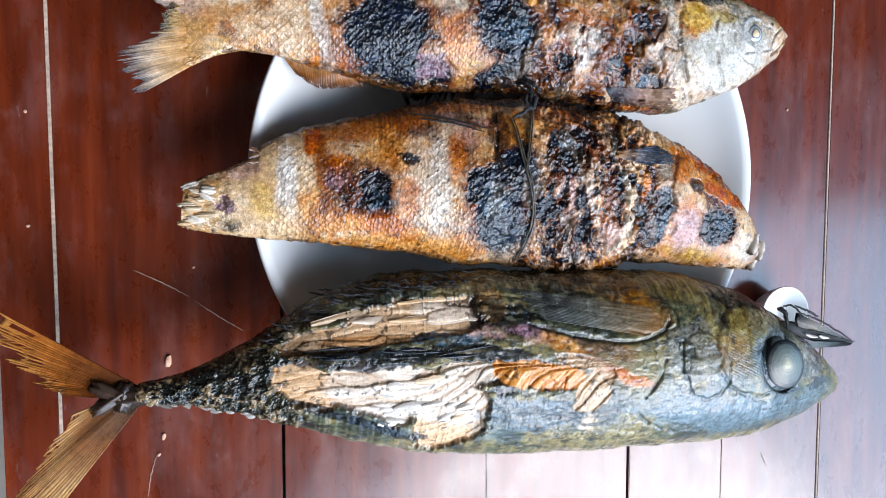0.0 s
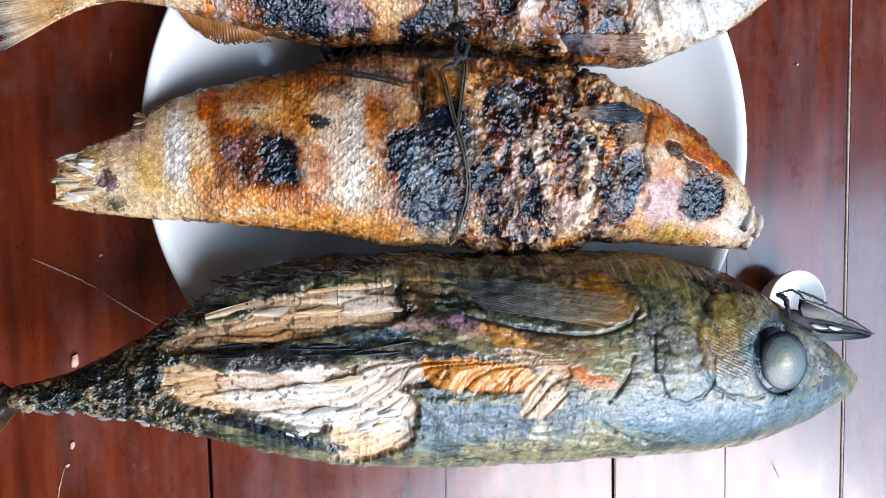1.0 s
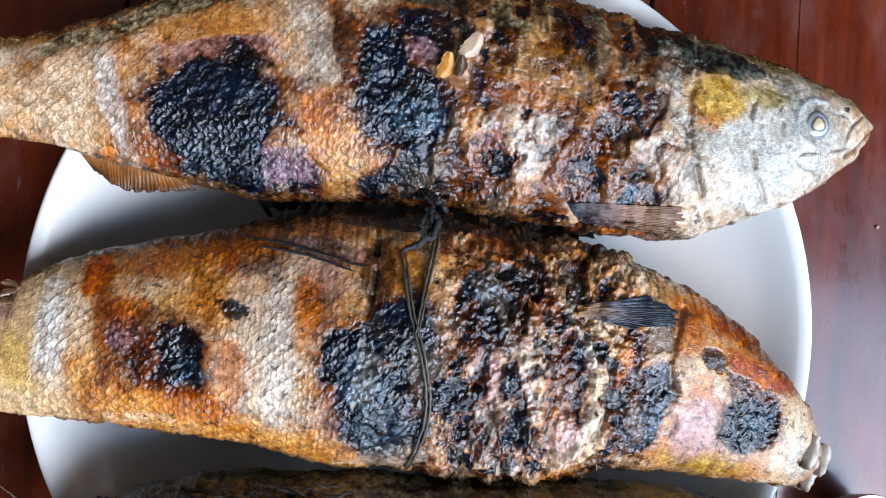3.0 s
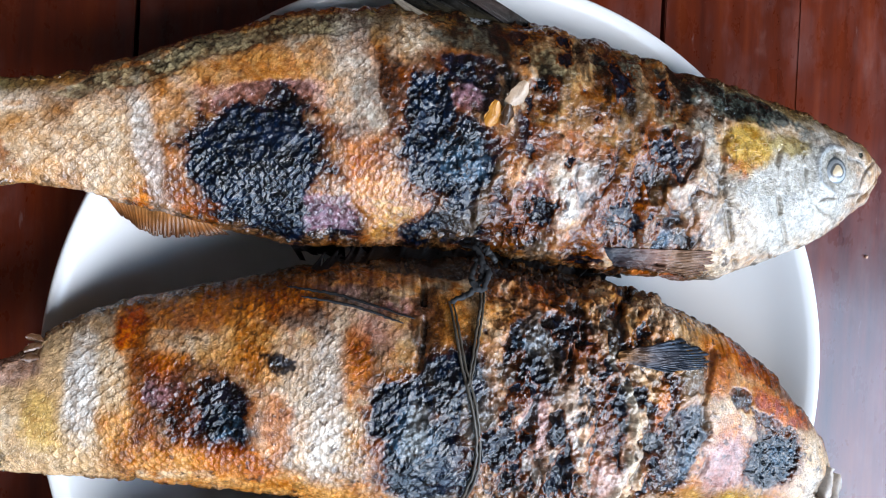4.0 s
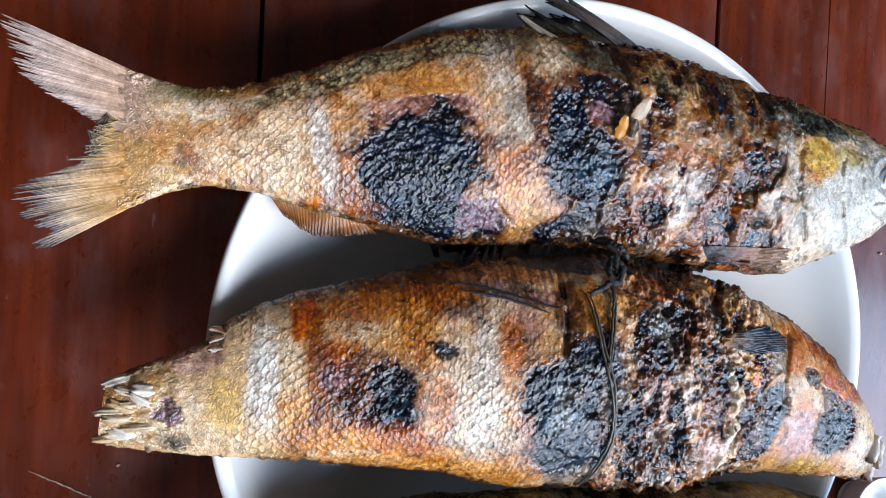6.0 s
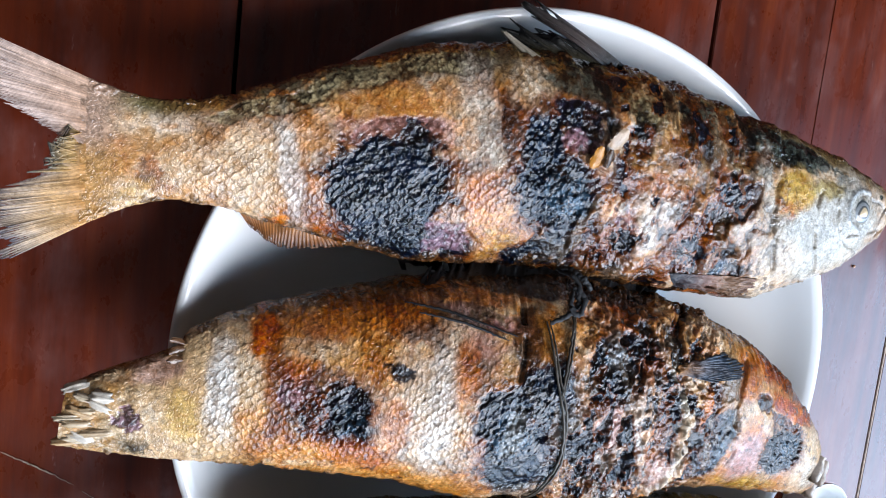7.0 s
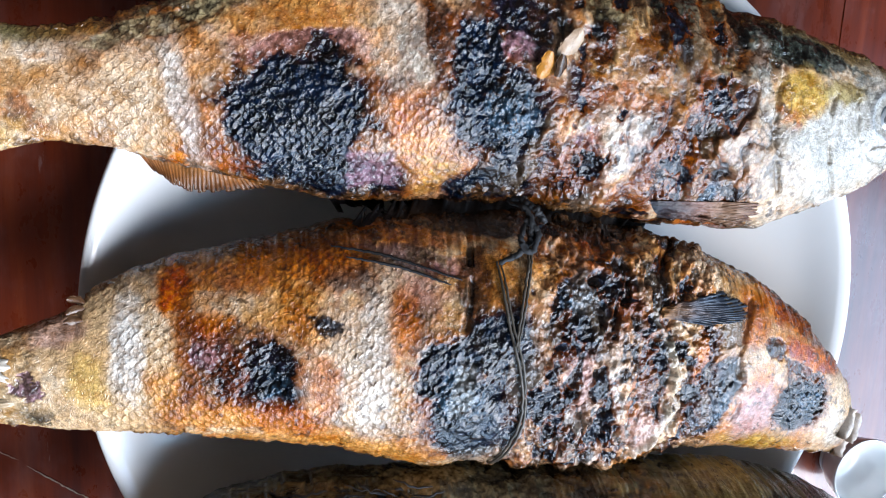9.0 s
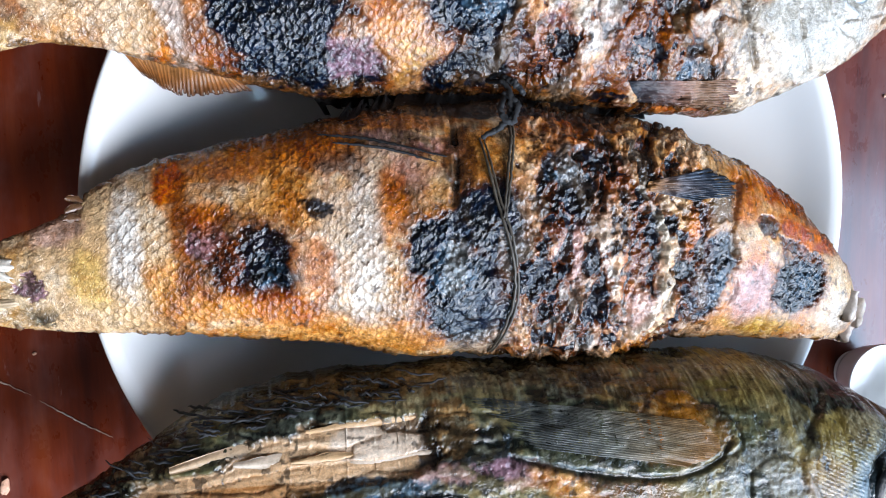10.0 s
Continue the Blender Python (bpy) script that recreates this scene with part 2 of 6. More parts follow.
class Skin:
    """The skin of one fish over its length and breadth: colour, roughness and relief."""

    def __init__(s, x, y, across, seed):
        s.x, s.y, s.across, s.seed = x, y, across, seed
        s.edge = 0.45 * fbm(x, y, 0.010, 3, seed) + 0.40 * fbm(x, y, 0.0028, 4, seed + 40) + 0.15 * fbm(x, y, 0.0009, 2, seed + 45)
        s.ragged = step(0.25, 0.75, fbm(x, y, 0.0042, 4, seed + 49, 0.65))
        s.tone = 0.55 * fbm(x, y, 0.006, 5, seed + 80, 0.7) + 0.45 * fbm(x, y, 0.0012, 2, seed + 90)
        s.tone = step(0.34, 0.66, s.tone)
        f1, f2, tag = cells(x, y, 0.0019, seed + 3, 0.95)
        s.crust = 1.1 * fbm(x, 0.7 * y, 0.0050, 4, seed + 7, 0.58) + 0.15 * (f2 - f1) - 0.15
        s.hollow = fbm(x, y, 0.0075, 3, seed + 84)
        s.glint = fbm(x, y, 0.0017, 3, seed + 47, 0.6)
        s.fibre = fbm(x * 0.16, y, 0.0011, 4, seed + 21, 0.65)
        s.fine = fbm(x, y, 0.0009, 3, seed + 31)
        s.sway = [0.0085 * (fbm(x, y, 0.012, 4, seed + q, 0.6) - 0.5) for q in (101, 131)]
        s.col = np.zeros(x.shape + (3,))
        s.rough = np.full(x.shape, 0.30)
        s.rise = np.zeros(x.shape)
        s.charred = np.zeros(x.shape)
        s.torn = np.zeros(x.shape)
        s.coarse = 1.0
        s.packed = None

    def fill(s, *tones):
        n = fbm(s.x, s.y, 0.016, 5, s.seed + 60, 0.65)
        n = step(0.25, 0.75, n) * (len(tones) - 1)
        for k, c in enumerate(tones):
            s.col += np.clip(1 - abs(n - k), 0, 1)[..., None] * np.array(c)

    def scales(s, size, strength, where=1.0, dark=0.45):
        """Overlapping round scales in staggered rows, free edge towards the tail; gap shade is put into the rim colour.
        """
        wx = s.x + 0.0030 * (fbm(s.x, s.y, 0.008, 3, s.seed + 12) - 0.5)
        wy = s.y + 0.0030 * (fbm(s.x, s.y, 0.008, 3, s.seed + 13) - 0.5)
        a, b = wx / size, wy / (0.52 * size)
        row = np.floor(b).astype(np.int64)
        front, reach, tag = np.full(s.x.shape, -1e9), np.zeros(s.x.shape), np.zeros(s.x.shape)
        for dj in (-1, 0, 1):
            j = row + dj
            shift = 0.5 * (j & 1)
            col = np.floor(a - shift).astype(np.int64)
            for di in (-1, 0, 1):
                i = col + di
                cx = i + shift + 0.5 + 0.16 * (hashed(i, j, s.seed + 10) - 0.5)
                r = np.hypot(a - cx, (b - j - 0.5) * 0.52) / 0.64
                over = (r < 1) & (cx > front)
                front, reach = np.where(over, cx, front), np.where(over, r, reach)
                tag = np.where(over, hashed(i, j, s.seed + 11), tag)
        show = step(0.30, 0.55, fbm(s.x, s.y, 0.014, 3, s.seed + 14))
        where = np.asarray(where) * (0.35 + 0.65 * show)
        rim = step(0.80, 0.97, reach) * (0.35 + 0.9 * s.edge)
        s.rise += strength * where * (1.6 * reach ** 2 * step(1.0, 0.93, reach) + 0.5 * (tag - 0.5))
        # rims darkened in colour: the scale's outline and the shade of its gap
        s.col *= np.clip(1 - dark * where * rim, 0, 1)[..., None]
        s.col *= (1 + 0.30 * where * (tag - 0.5))[..., None]

    def crumple(s, where, size, height, seed=400):
        """Shrivelled skin: pillows parted by winding black creases and pits."""
        wx = 1.35 * (s.x + 0.9 * size * (fbm(s.x, s.y, 1.4 * size, 3, s.seed + seed) - 0.5))
        wy = 0.75 * (s.y + 0.9 * size * (fbm(s.x, s.y, 1.4 * size, 3, s.seed + seed + 5) - 0.5))
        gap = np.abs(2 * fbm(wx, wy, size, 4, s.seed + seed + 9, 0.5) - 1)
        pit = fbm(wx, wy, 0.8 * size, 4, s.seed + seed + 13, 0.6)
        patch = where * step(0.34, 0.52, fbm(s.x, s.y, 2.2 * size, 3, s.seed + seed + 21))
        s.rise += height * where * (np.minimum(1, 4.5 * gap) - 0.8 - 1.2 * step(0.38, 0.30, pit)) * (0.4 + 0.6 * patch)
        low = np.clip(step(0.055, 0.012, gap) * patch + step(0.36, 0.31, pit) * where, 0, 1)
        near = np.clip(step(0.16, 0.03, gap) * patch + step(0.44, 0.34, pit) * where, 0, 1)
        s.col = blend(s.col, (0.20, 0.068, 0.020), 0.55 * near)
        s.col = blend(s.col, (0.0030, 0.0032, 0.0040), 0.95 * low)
        s.rough = s.rough * (1 - low) + 0.22 * low

    def blot(s, kind, u, v, ru, rv, turn=0.0, strength=1.0):
        if kind == "char" and strength > 0.85:
            s.blot("brown", u, v, ru * 1.30, rv * 1.30, turn, 0.8 * (1 - s.charred))
            s.blot("scorch", u, v, ru * 1.12, rv * 1.12, turn, 0.75 * (1 - s.charred))
        a, b, rough, relief = KINDS[kind]
        c, q = math.cos(radians(turn)), math.sin(radians(turn))
        near = np.flatnonzero(np.abs(s.x[:, 0] - u) < 1.9 * max(ru, rv) + 0.006)
        if not len(near):
            return
        k = slice(near[0], near[-1] + 1)
        x, across = s.x[k], s.across[k]
        dx, dy = x - u + s.sway[0][k] * min(1, ru / 0.008), across - v + s.sway[1][k] * min(1, rv / 0.008)
        p, r = (dx * c + dy * q) / ru, (dy * c - dx * q) / rv
        d = (np.abs(p) ** 2.4 + np.abs(r) ** 2.4) ** (1 / 2.4)
        soft = (0.42, 0.14, 0.09)[relief]
        fray = (1.1, 1.0, 0.6)[relief]
        if relief == 2:
            d = 0.86 * d
        small = (relief < 2) * step(0.0075, 0.0035, math.sqrt(ru * rv))
        weight = strength if np.isscalar(strength) else strength[k]
        w = weight * step(1 + soft, 1 - soft, d + fray * ((1 - small) * (s.edge[k] - 0.5) + small * (s.ragged[k] - 0.5)))
        tone = s.tone[k]
        if relief == 2:
            height, tone, gap = (f[k] for f in s.slivers())
        if kind == "bark":
            tone = step(0.36, 0.62, s.folds(0.0095, 0.022)[k])
        if kind == "mottle":
            tone = step(0.40, 0.58, fbm(x, s.y[k], 0.0062, 5, s.seed + 270, 0.68))
        s.col[k] = blend(s.col[k], blend(np.array(a) + 0 * s.col[k], b, tone), w)
        s.rough[k] = s.rough[k] * (1 - w) + w * (rough + 0.16 * (s.fine[k] - 0.5))
        if relief == 1:
            s.rise[k] += s.coarse * w * (0.0004 * (s.crust[k] - 0.45) + 0.0005 * (s.glint[k] - 0.5) - 0.0003)
            if kind == "char":
                s.rise[k] += s.coarse * w * 0.0015 * (s.hollow[k] - 0.5)
                s.charred[k] = np.maximum(s.charred[k], w)
        elif relief == 2:
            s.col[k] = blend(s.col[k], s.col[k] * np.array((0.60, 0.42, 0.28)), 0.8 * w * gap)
            s.rise[k] = s.rise[k] * (1 - w) + w * height
            s.torn[k] = np.maximum(s.torn[k], w)

    def slivers(s):
        """Packed slivers of cooked flesh: height, tone and the gaps between them."""
        if s.packed is None:
            q = np.clip((s.x - 0.112) / 0.05, 0, 1) * step(0.020, 0.014, s.across)
            turn = np.radians(6 + 42 * q)
            dx, dy = s.x - 0.115, s.y - 0.004
            a, b = dx * np.cos(turn) + dy * np.sin(turn), dy * np.cos(turn) - dx * np.sin(turn)
            b = b + 0.004 * (fbm(a, b, 0.020, 3, s.seed + 300) - 0.5)
            f1, f2, tag = cells(a * 0.20, b, 0.0050, s.seed + 31, 0.95)
            fibre = fbm(a * 0.12, b, 0.0011, 4, s.seed + 310, 0.65)
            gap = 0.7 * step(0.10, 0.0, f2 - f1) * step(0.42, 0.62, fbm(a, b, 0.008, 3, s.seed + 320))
            height = 0.0014 * (tag - 0.5) + 0.0003 * np.minimum(1, 2.5 * (f2 - f1)) + 0.0006 * (fibre - 0.5) - 0.0003
            s.packed = height, np.clip(0.5 + 0.8 * (fibre - 0.5) + 0.5 * (tag - 0.5), 0, 1), gap
        return s.packed

    def plate(s, u, v, ru, rv, turn, height, dark=(0.02, 0.024, 0.02), line=0.06):
        """A bony plate or patch with a clear raised edge and a dark outline."""
        c, q = math.cos(radians(turn)), math.sin(radians(turn))
        dx, dy = s.x - u + 0.7 * s.sway[0], s.across - v + 0.7 * s.sway[1]
        d = np.hypot((dx * c + dy * q) / ru, (dy * c - dx * q) / rv)
        s.rise += height * step(1.04, 0.93, d)
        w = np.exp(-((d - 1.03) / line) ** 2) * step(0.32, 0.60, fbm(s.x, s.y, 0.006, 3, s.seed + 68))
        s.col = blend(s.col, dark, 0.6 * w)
        s.rise -= 0.0004 * w

    def roast(s, where, share=0.0):
        """Uneven browning, from orange through brown to scorched."""
        n = fbm(s.x, s.y, 0.012, 5, s.seed + 200, 0.62) + share
        m = fbm(s.x, s.y, 0.009, 5, s.seed + 240, 0.62) + share
        for field, lo, hi, tone, most in ((m, 0.52, 0.62, (0.60, 0.25, 0.060), 0.55), (n, 0.55, 0.63, (0.34, 0.115, 0.030), 0.7), (n, 0.63, 0.69, (0.06, 0.020, 0.008), 0.8)):
            s.col = blend(s.col, tone, most * where * step(lo, hi, field))

    def singe(s, where, share, size=0.008):
        """Crisp burnt patches scattered over a stretch of skin, brown at their rims."""
        n = fbm(s.x, 0.8 * s.y, size, 5, s.seed + 260, 0.6)
        s.col = blend(s.col, (0.16, 0.050, 0.013), 0.85 * where * step(0.94 - share, 0.99 - share, n))
        w = where * step(1.0 - share, 1.03 - share, n)
        # the lighter burnt tone carries a blue sky sheen in its colour
        s.col = blend(s.col, blend(np.array((0.0008, 0.0013, 0.0024)) + 0 * s.col, (0.010, 0.020, 0.036), s.tone), 0.95 * w)
        s.rough = s.rough * (1 - w) + 0.14 * w
        s.rise += w * (0.0006 * (s.glint - 0.5) - 0.0003)

    def folds(s, wide, long, seed=50):
        """Wrinkles that run across the fish, 0 in the creases and 1 on the ridges."""
        bend = 0.010 * (fbm(s.x, s.y, 0.030, 2, s.seed + seed + 1) - 0.5)
        return fbm((s.x + bend) * long / wide, s.y, long, 4, s.seed + seed, 0.52)

    def wrinkle(s, wide, long, height, where, dark=(0.012, 0.009, 0.008), ridge=None, seed=150):
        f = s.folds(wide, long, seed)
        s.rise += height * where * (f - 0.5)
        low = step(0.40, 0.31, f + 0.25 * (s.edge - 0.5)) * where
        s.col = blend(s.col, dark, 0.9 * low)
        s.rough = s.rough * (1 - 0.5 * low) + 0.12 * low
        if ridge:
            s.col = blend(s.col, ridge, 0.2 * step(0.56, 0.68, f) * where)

    def burnt_edge(s, v, reach=0.80, most=0.9):
        """Scorched, ragged skin along the back and the belly."""
        w = most * step(reach, reach + 0.10, np.abs(v) + 0.22 * (s.ragged - 0.5) + 0.16 * (s.edge - 0.5))
        s.col = blend(s.col, blend(np.array((0.014, 0.010, 0.007)) + 0 * s.col, (0.19, 0.10, 0.045), s.tone), w)
        s.rise += w * (0.0016 * (s.ragged - 0.5) + 0.0008 * (s.glint - 0.5))

    def specks(s, size, share, colour, strength=0.9, where=1.0):
        n = fbm(s.x, s.y, size, 3, s.seed + 70, 0.75) + 0.10 * (s.edge - 0.5)
        w = strength * where * step(1 - share, 1 - share + 0.05, n)
        s.col = blend(s.col, colour, w)
        s.rise += 0.0001 * w

    def cracks(s, size, where=1.0, width=0.10, colour=(0.02, 0.012, 0.008)):
        """Thin split lines in dried skin."""
        n = np.abs(2 * fbm(s.x, s.y, size, 4, s.seed + 55, 0.6) - 1)
        w = step(width, 0.0, n) * where * step(0.35, 0.65, fbm(s.x, s.y, 0.02, 2, s.seed + 58))
        s.col = blend(s.col, colour, np.clip(0.55 * w, 0, 1))
        s.rise -= 0.0002 * w

    def deepen(s, vivid, dark):
        """Richer and deeper colours, as roasting gives."""
        grey = s.col.mean(-1, keepdims=True)
        s.col = np.clip(grey + (s.col - grey) * vivid, 0.0008, 0.95) ** dark

    def lumps(s, size, height, where=1.0):
        s.rise += height * where * (fbm(s.x, s.y, size, 4, s.seed + 77, 0.6) - 0.5)

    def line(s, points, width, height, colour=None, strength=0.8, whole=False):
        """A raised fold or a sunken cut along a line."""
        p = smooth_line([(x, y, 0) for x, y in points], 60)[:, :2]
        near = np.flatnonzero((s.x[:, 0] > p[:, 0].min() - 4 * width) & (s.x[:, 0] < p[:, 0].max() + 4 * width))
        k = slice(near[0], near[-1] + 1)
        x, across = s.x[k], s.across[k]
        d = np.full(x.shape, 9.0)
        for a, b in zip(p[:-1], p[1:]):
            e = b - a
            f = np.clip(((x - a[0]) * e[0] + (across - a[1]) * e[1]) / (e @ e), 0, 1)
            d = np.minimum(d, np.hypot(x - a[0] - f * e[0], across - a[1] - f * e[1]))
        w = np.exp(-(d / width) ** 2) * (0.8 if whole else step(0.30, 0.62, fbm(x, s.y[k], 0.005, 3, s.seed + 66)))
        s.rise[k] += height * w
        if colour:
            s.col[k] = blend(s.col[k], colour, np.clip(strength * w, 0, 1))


def along(stations, u):
    """A smooth curve through (place, value) stations."""
    xs, vs = zip(*stations)
    fine = np.linspace(xs[0], xs[-1], 400)
    raw = np.interp(fine, xs, vs)
    pad = np.concatenate([2 * raw[0] - raw[14:0:-1], raw, 2 * raw[-1] - raw[-2:-16:-1]])
    kernel = np.exp(-np.linspace(-2, 2, 29) ** 2)
    return np.interp(u, fine, np.convolve(pad, kernel / kernel.sum(), "valid"))


def painted(me, col, rough, name="skin"):
    attribute = me.color_attributes.new(name, "FLOAT_COLOR", "POINT")
    rgba = np.concatenate([np.clip(col, 0, 0.95).reshape(-1, 3), np.clip(rough, 0.08, 1).reshape(-1, 1)], axis=1)
    attribute.data.foreach_set("color", rgba.astype(np.float32).ravel())


class Fish:
    """A lofted body lying on its side, split into body and head; paint() gives its skin."""

    def __init__(s, up, lo, top, under, nu, nv, paint, seed, neck, plump=0.75, notch=None, mat=SKIN, girdle=0.45):
        s.mat = mat
        u0, u1 = up[0][0], up[-1][0]
        u = np.linspace(u0, u1, nu)
        yu, yl, zt, zb = along(up, u), along(lo, u), along(top, u), along(under, u)
        rough_edge = step(u0, u0 + 0.05, u) * step(u1, u1 - 0.04, u)
        yu = yu + 0.0030 * rough_edge * (fbm(u, 0 * u, 0.006, 4, seed + 1, 0.7) - 0.5)
        yl = yl + 0.0022 * rough_edge * (fbm(u, 0 * u + 3, 0.006, 4, seed + 2, 0.7) - 0.5)
        if notch:
            place, depth = notch
            yu = yu - depth * step(place + 0.0018, place - 0.0006, u) * (0.35 + 0.65 * np.clip(u / place, 0, 1))
        end = np.minimum(1, np.sqrt(np.clip((u1 - u) / 0.010, 0, 1)) * 0.8 + 0.2)
        fine = np.linspace(-math.pi / 2, math.pi / 2, 4001)
        wide, tall = np.mean(yu - yl) / 2, np.mean(zt - zb) * 0.55
        arc = np.cumsum(np.hypot(np.diff(wide * np.sin(fine), prepend=-wide), np.diff(tall * np.abs(np.cos(fine)) ** plump, prepend=0)))
        th = np.interp(np.linspace(0, arc[-1], nv), arc, fine)
        low = np.linspace(math.pi / 2, 1.5 * math.pi, 16)[1:-1]
        cy, hy = (yu + yl) / 2, (yu - yl) / 2 * end
        mid = zb + (zt - zb) * girdle
        X = np.repeat(u[:, None], nv, 1)
        Y = cy[:, None] + hy[:, None] * np.sin(th)
        Z = mid[:, None] + ((zt - mid) * end)[:, None] * np.abs(np.cos(th)) ** plump
        girth = np.cumsum(np.hypot(np.diff(Y, axis=1, prepend=Y[:, :1]), np.diff(Z, axis=1, prepend=Z[:, :1])), 1)
        girth = girth - girth[:, nv // 2][:, None] + cy[:, None]
        k = Skin(X, girth, Y, seed)
        v = (Y - cy[:, None]) / np.maximum(hy[:, None], 1e-4)
        paint(k, X, v)
        P = np.stack([X, Y, Z], -1)
        n = np.cross(np.gradient(P, axis=0), np.gradient(P, axis=1))
        n /= np.linalg.norm(n, axis=-1, keepdims=True) + 1e-12
        fade = step(0, 0.06, 1 - np.abs(v) ** 3)
        P = P + n * (k.rise * (0.4 + 0.6 * fade))[..., None]
        s.u, s.grid = u, P
        nb = len(low)
        Q = np.zeros((nu, nb, 3))
        Q[..., 0] = u[:, None]
        Q[..., 1] = cy[:, None] + hy[:, None] * np.sin(low)
        Q[..., 2] = mid[:, None] - ((mid - zb) * end)[:, None] * np.abs(np.cos(low)) ** 0.8
        ring = np.concatenate([P, Q], 1)
        col = np.concatenate([k.col, np.repeat(k.col[:, -1:], nb // 2, 1), np.repeat(k.col[:, :1], nb - nb // 2, 1)], 1)
        rough = np.concatenate([k.rough, np.full((nu, nb), 0.5)], 1)
        cut = int(np.searchsorted(u, neck))
        s.body = s.piece("body", ring[:cut + 1], col[:cut + 1], rough[:cut + 1])
        s.head = s.piece("head", ring[cut:], col[cut:], rough[cut:])

    def piece(s, name, ring, col, rough):
        nu, m = ring.shape[:2]
        i, k = np.meshgrid(np.arange(nu - 1), np.arange(m), indexing="ij")
        k2 = (k + 1) % m
        quads = np.stack([i * m + k, (i + 1) * m + k, (i + 1) * m + k2, i * m + k2], -1).reshape(-1)
        caps = np.concatenate([np.arange(nu * m, nu * m + m), np.arange(nu * m + m, nu * m + 2 * m)[::-1]])
        corners = np.concatenate([quads, caps]).astype(np.int32)
        starts = np.concatenate([np.arange(0, len(quads), 4), [len(quads), len(quads) + m]]).astype(np.int32)
        ends = lambda a: np.concatenate([a.reshape(nu * m, -1), a[0].reshape(m, -1), a[-1].reshape(m, -1)])
        me = bpy.data.meshes.new(name)
        me.vertices.add(nu * m + 2 * m)
        me.vertices.foreach_set("co", ends(ring).astype(np.float32).ravel())
        me.loops.add(len(corners))
        me.loops.foreach_set("vertex_index", corners)
        me.polygons.add(len(starts))
        me.polygons.foreach_set("loop_start", starts)
        me.polygons.foreach_set("use_smooth", np.ones(len(starts), bool))
        me.materials.append(s.mat)
        me.update(calc_edges=True)
        painted(me, ends(col), ends(rough))
        return me

    def z(s, u, v):
        """The height of the skin at a place."""
        row = s.grid[min(len(s.u) - 1, max(0, int(np.searchsorted(s.u, u))))]
        return float(np.interp(v, row[:, 1], row[:, 2]))

    def on(s, points, lift=0.0005):
        return [(u, v, s.z(u, v) + lift) for u, v in points]


def fin_mesh(root, tip, colours, rays=40, n=24, thick=0.0007, jag=0.15, ridge=0.00016, sag=0.0, seed=0, split=0.0, drape=None, lift=0.0006, comb=0.14):
    """A fan of fin rays from a root line to a tip line, ragged at its end; colours from root to tip."""
    rng = np.random.RandomState(seed)
    m = rays * 3
    a, b = smooth_line(root, m), smooth_line(tip, m)
    r = np.arange(m)
    reach = 1 - jag * np.repeat(rng.uniform(0, 1, rays) ** 2, 3) - 0.04 * rng.uniform(0, 1, m)
    q = np.linspace(0, 1, n)[:, None]
    P = a[None] * (1 - (q * reach)[..., None]) + b[None] * (q * reach)[..., None]
    wave = np.sin(r / 3 * 2 * math.pi)
    P[..., 2] += ridge * wave * (0.3 + 0.7 * q) + sag * np.sin(q * math.pi) + 0.00025 * np.sin(q * 5 + r * 0.13)
    if split:
        gaps = np.repeat(rng.uniform(-1, 1, rays), 3) * split
        P[..., 1] += gaps * q ** 2
    if drape:
        P[..., 2] = [[drape.z(p[0], p[1]) for p in row] for row in P]
        P[..., 2] += lift + ridge * wave * (0.3 + 0.7 * q)
    B = P.copy()
    B[..., 2] -= thick
    verts = np.concatenate([P.reshape(-1, 3), B.reshape(-1, 3)])
    N, faces = n * m, []
    for i in range(n - 1):
        for k in range(m - 1):
            if i > n * 0.72 and k % 3 == 2 and rng.uniform() < 0.5:
                continue
            f = (i * m + k, i * m + k + 1, (i + 1) * m + k + 1, (i + 1) * m + k)
            faces += [f, tuple(N + q2 for q2 in f[::-1])]
    for i in range(n - 1):
        faces += [(i * m, (i + 1) * m, N + (i + 1) * m, N + i * m), ((i + 1) * m - 1, N + (i + 1) * m - 1, N + (i + 2) * m - 1, (i + 2) * m - 1)]
    for k in range(m - 1):
        faces.append(((n - 1) * m + k, (n - 1) * m + k + 1, N + (n - 1) * m + k + 1, N + (n - 1) * m + k))
    me = mesh_of("fin", verts.tolist(), faces, FIN)
    streak = np.repeat(rng.uniform(0.75, 1.2, rays), 3)[None] * (1 + comb * wave[None])
    place = np.clip(q + 0.25 * (fbm(P[..., 0], P[..., 1], 0.008, 4, seed) - 0.5), 0, 1) * (len(colours) - 1)
    col = sum(np.clip(1 - abs(place - k), 0, 1)[..., None] * np.array(c) for k, c in enumerate(colours))
    col = col * (streak * (0.72 + 0.56 * fbm(P[..., 0], P[..., 1], 0.003, 4, seed + 3)))[..., None]
    painted(me, np.concatenate([col, col]), np.full((2,) + P.shape[:2], 0.45))
    return me


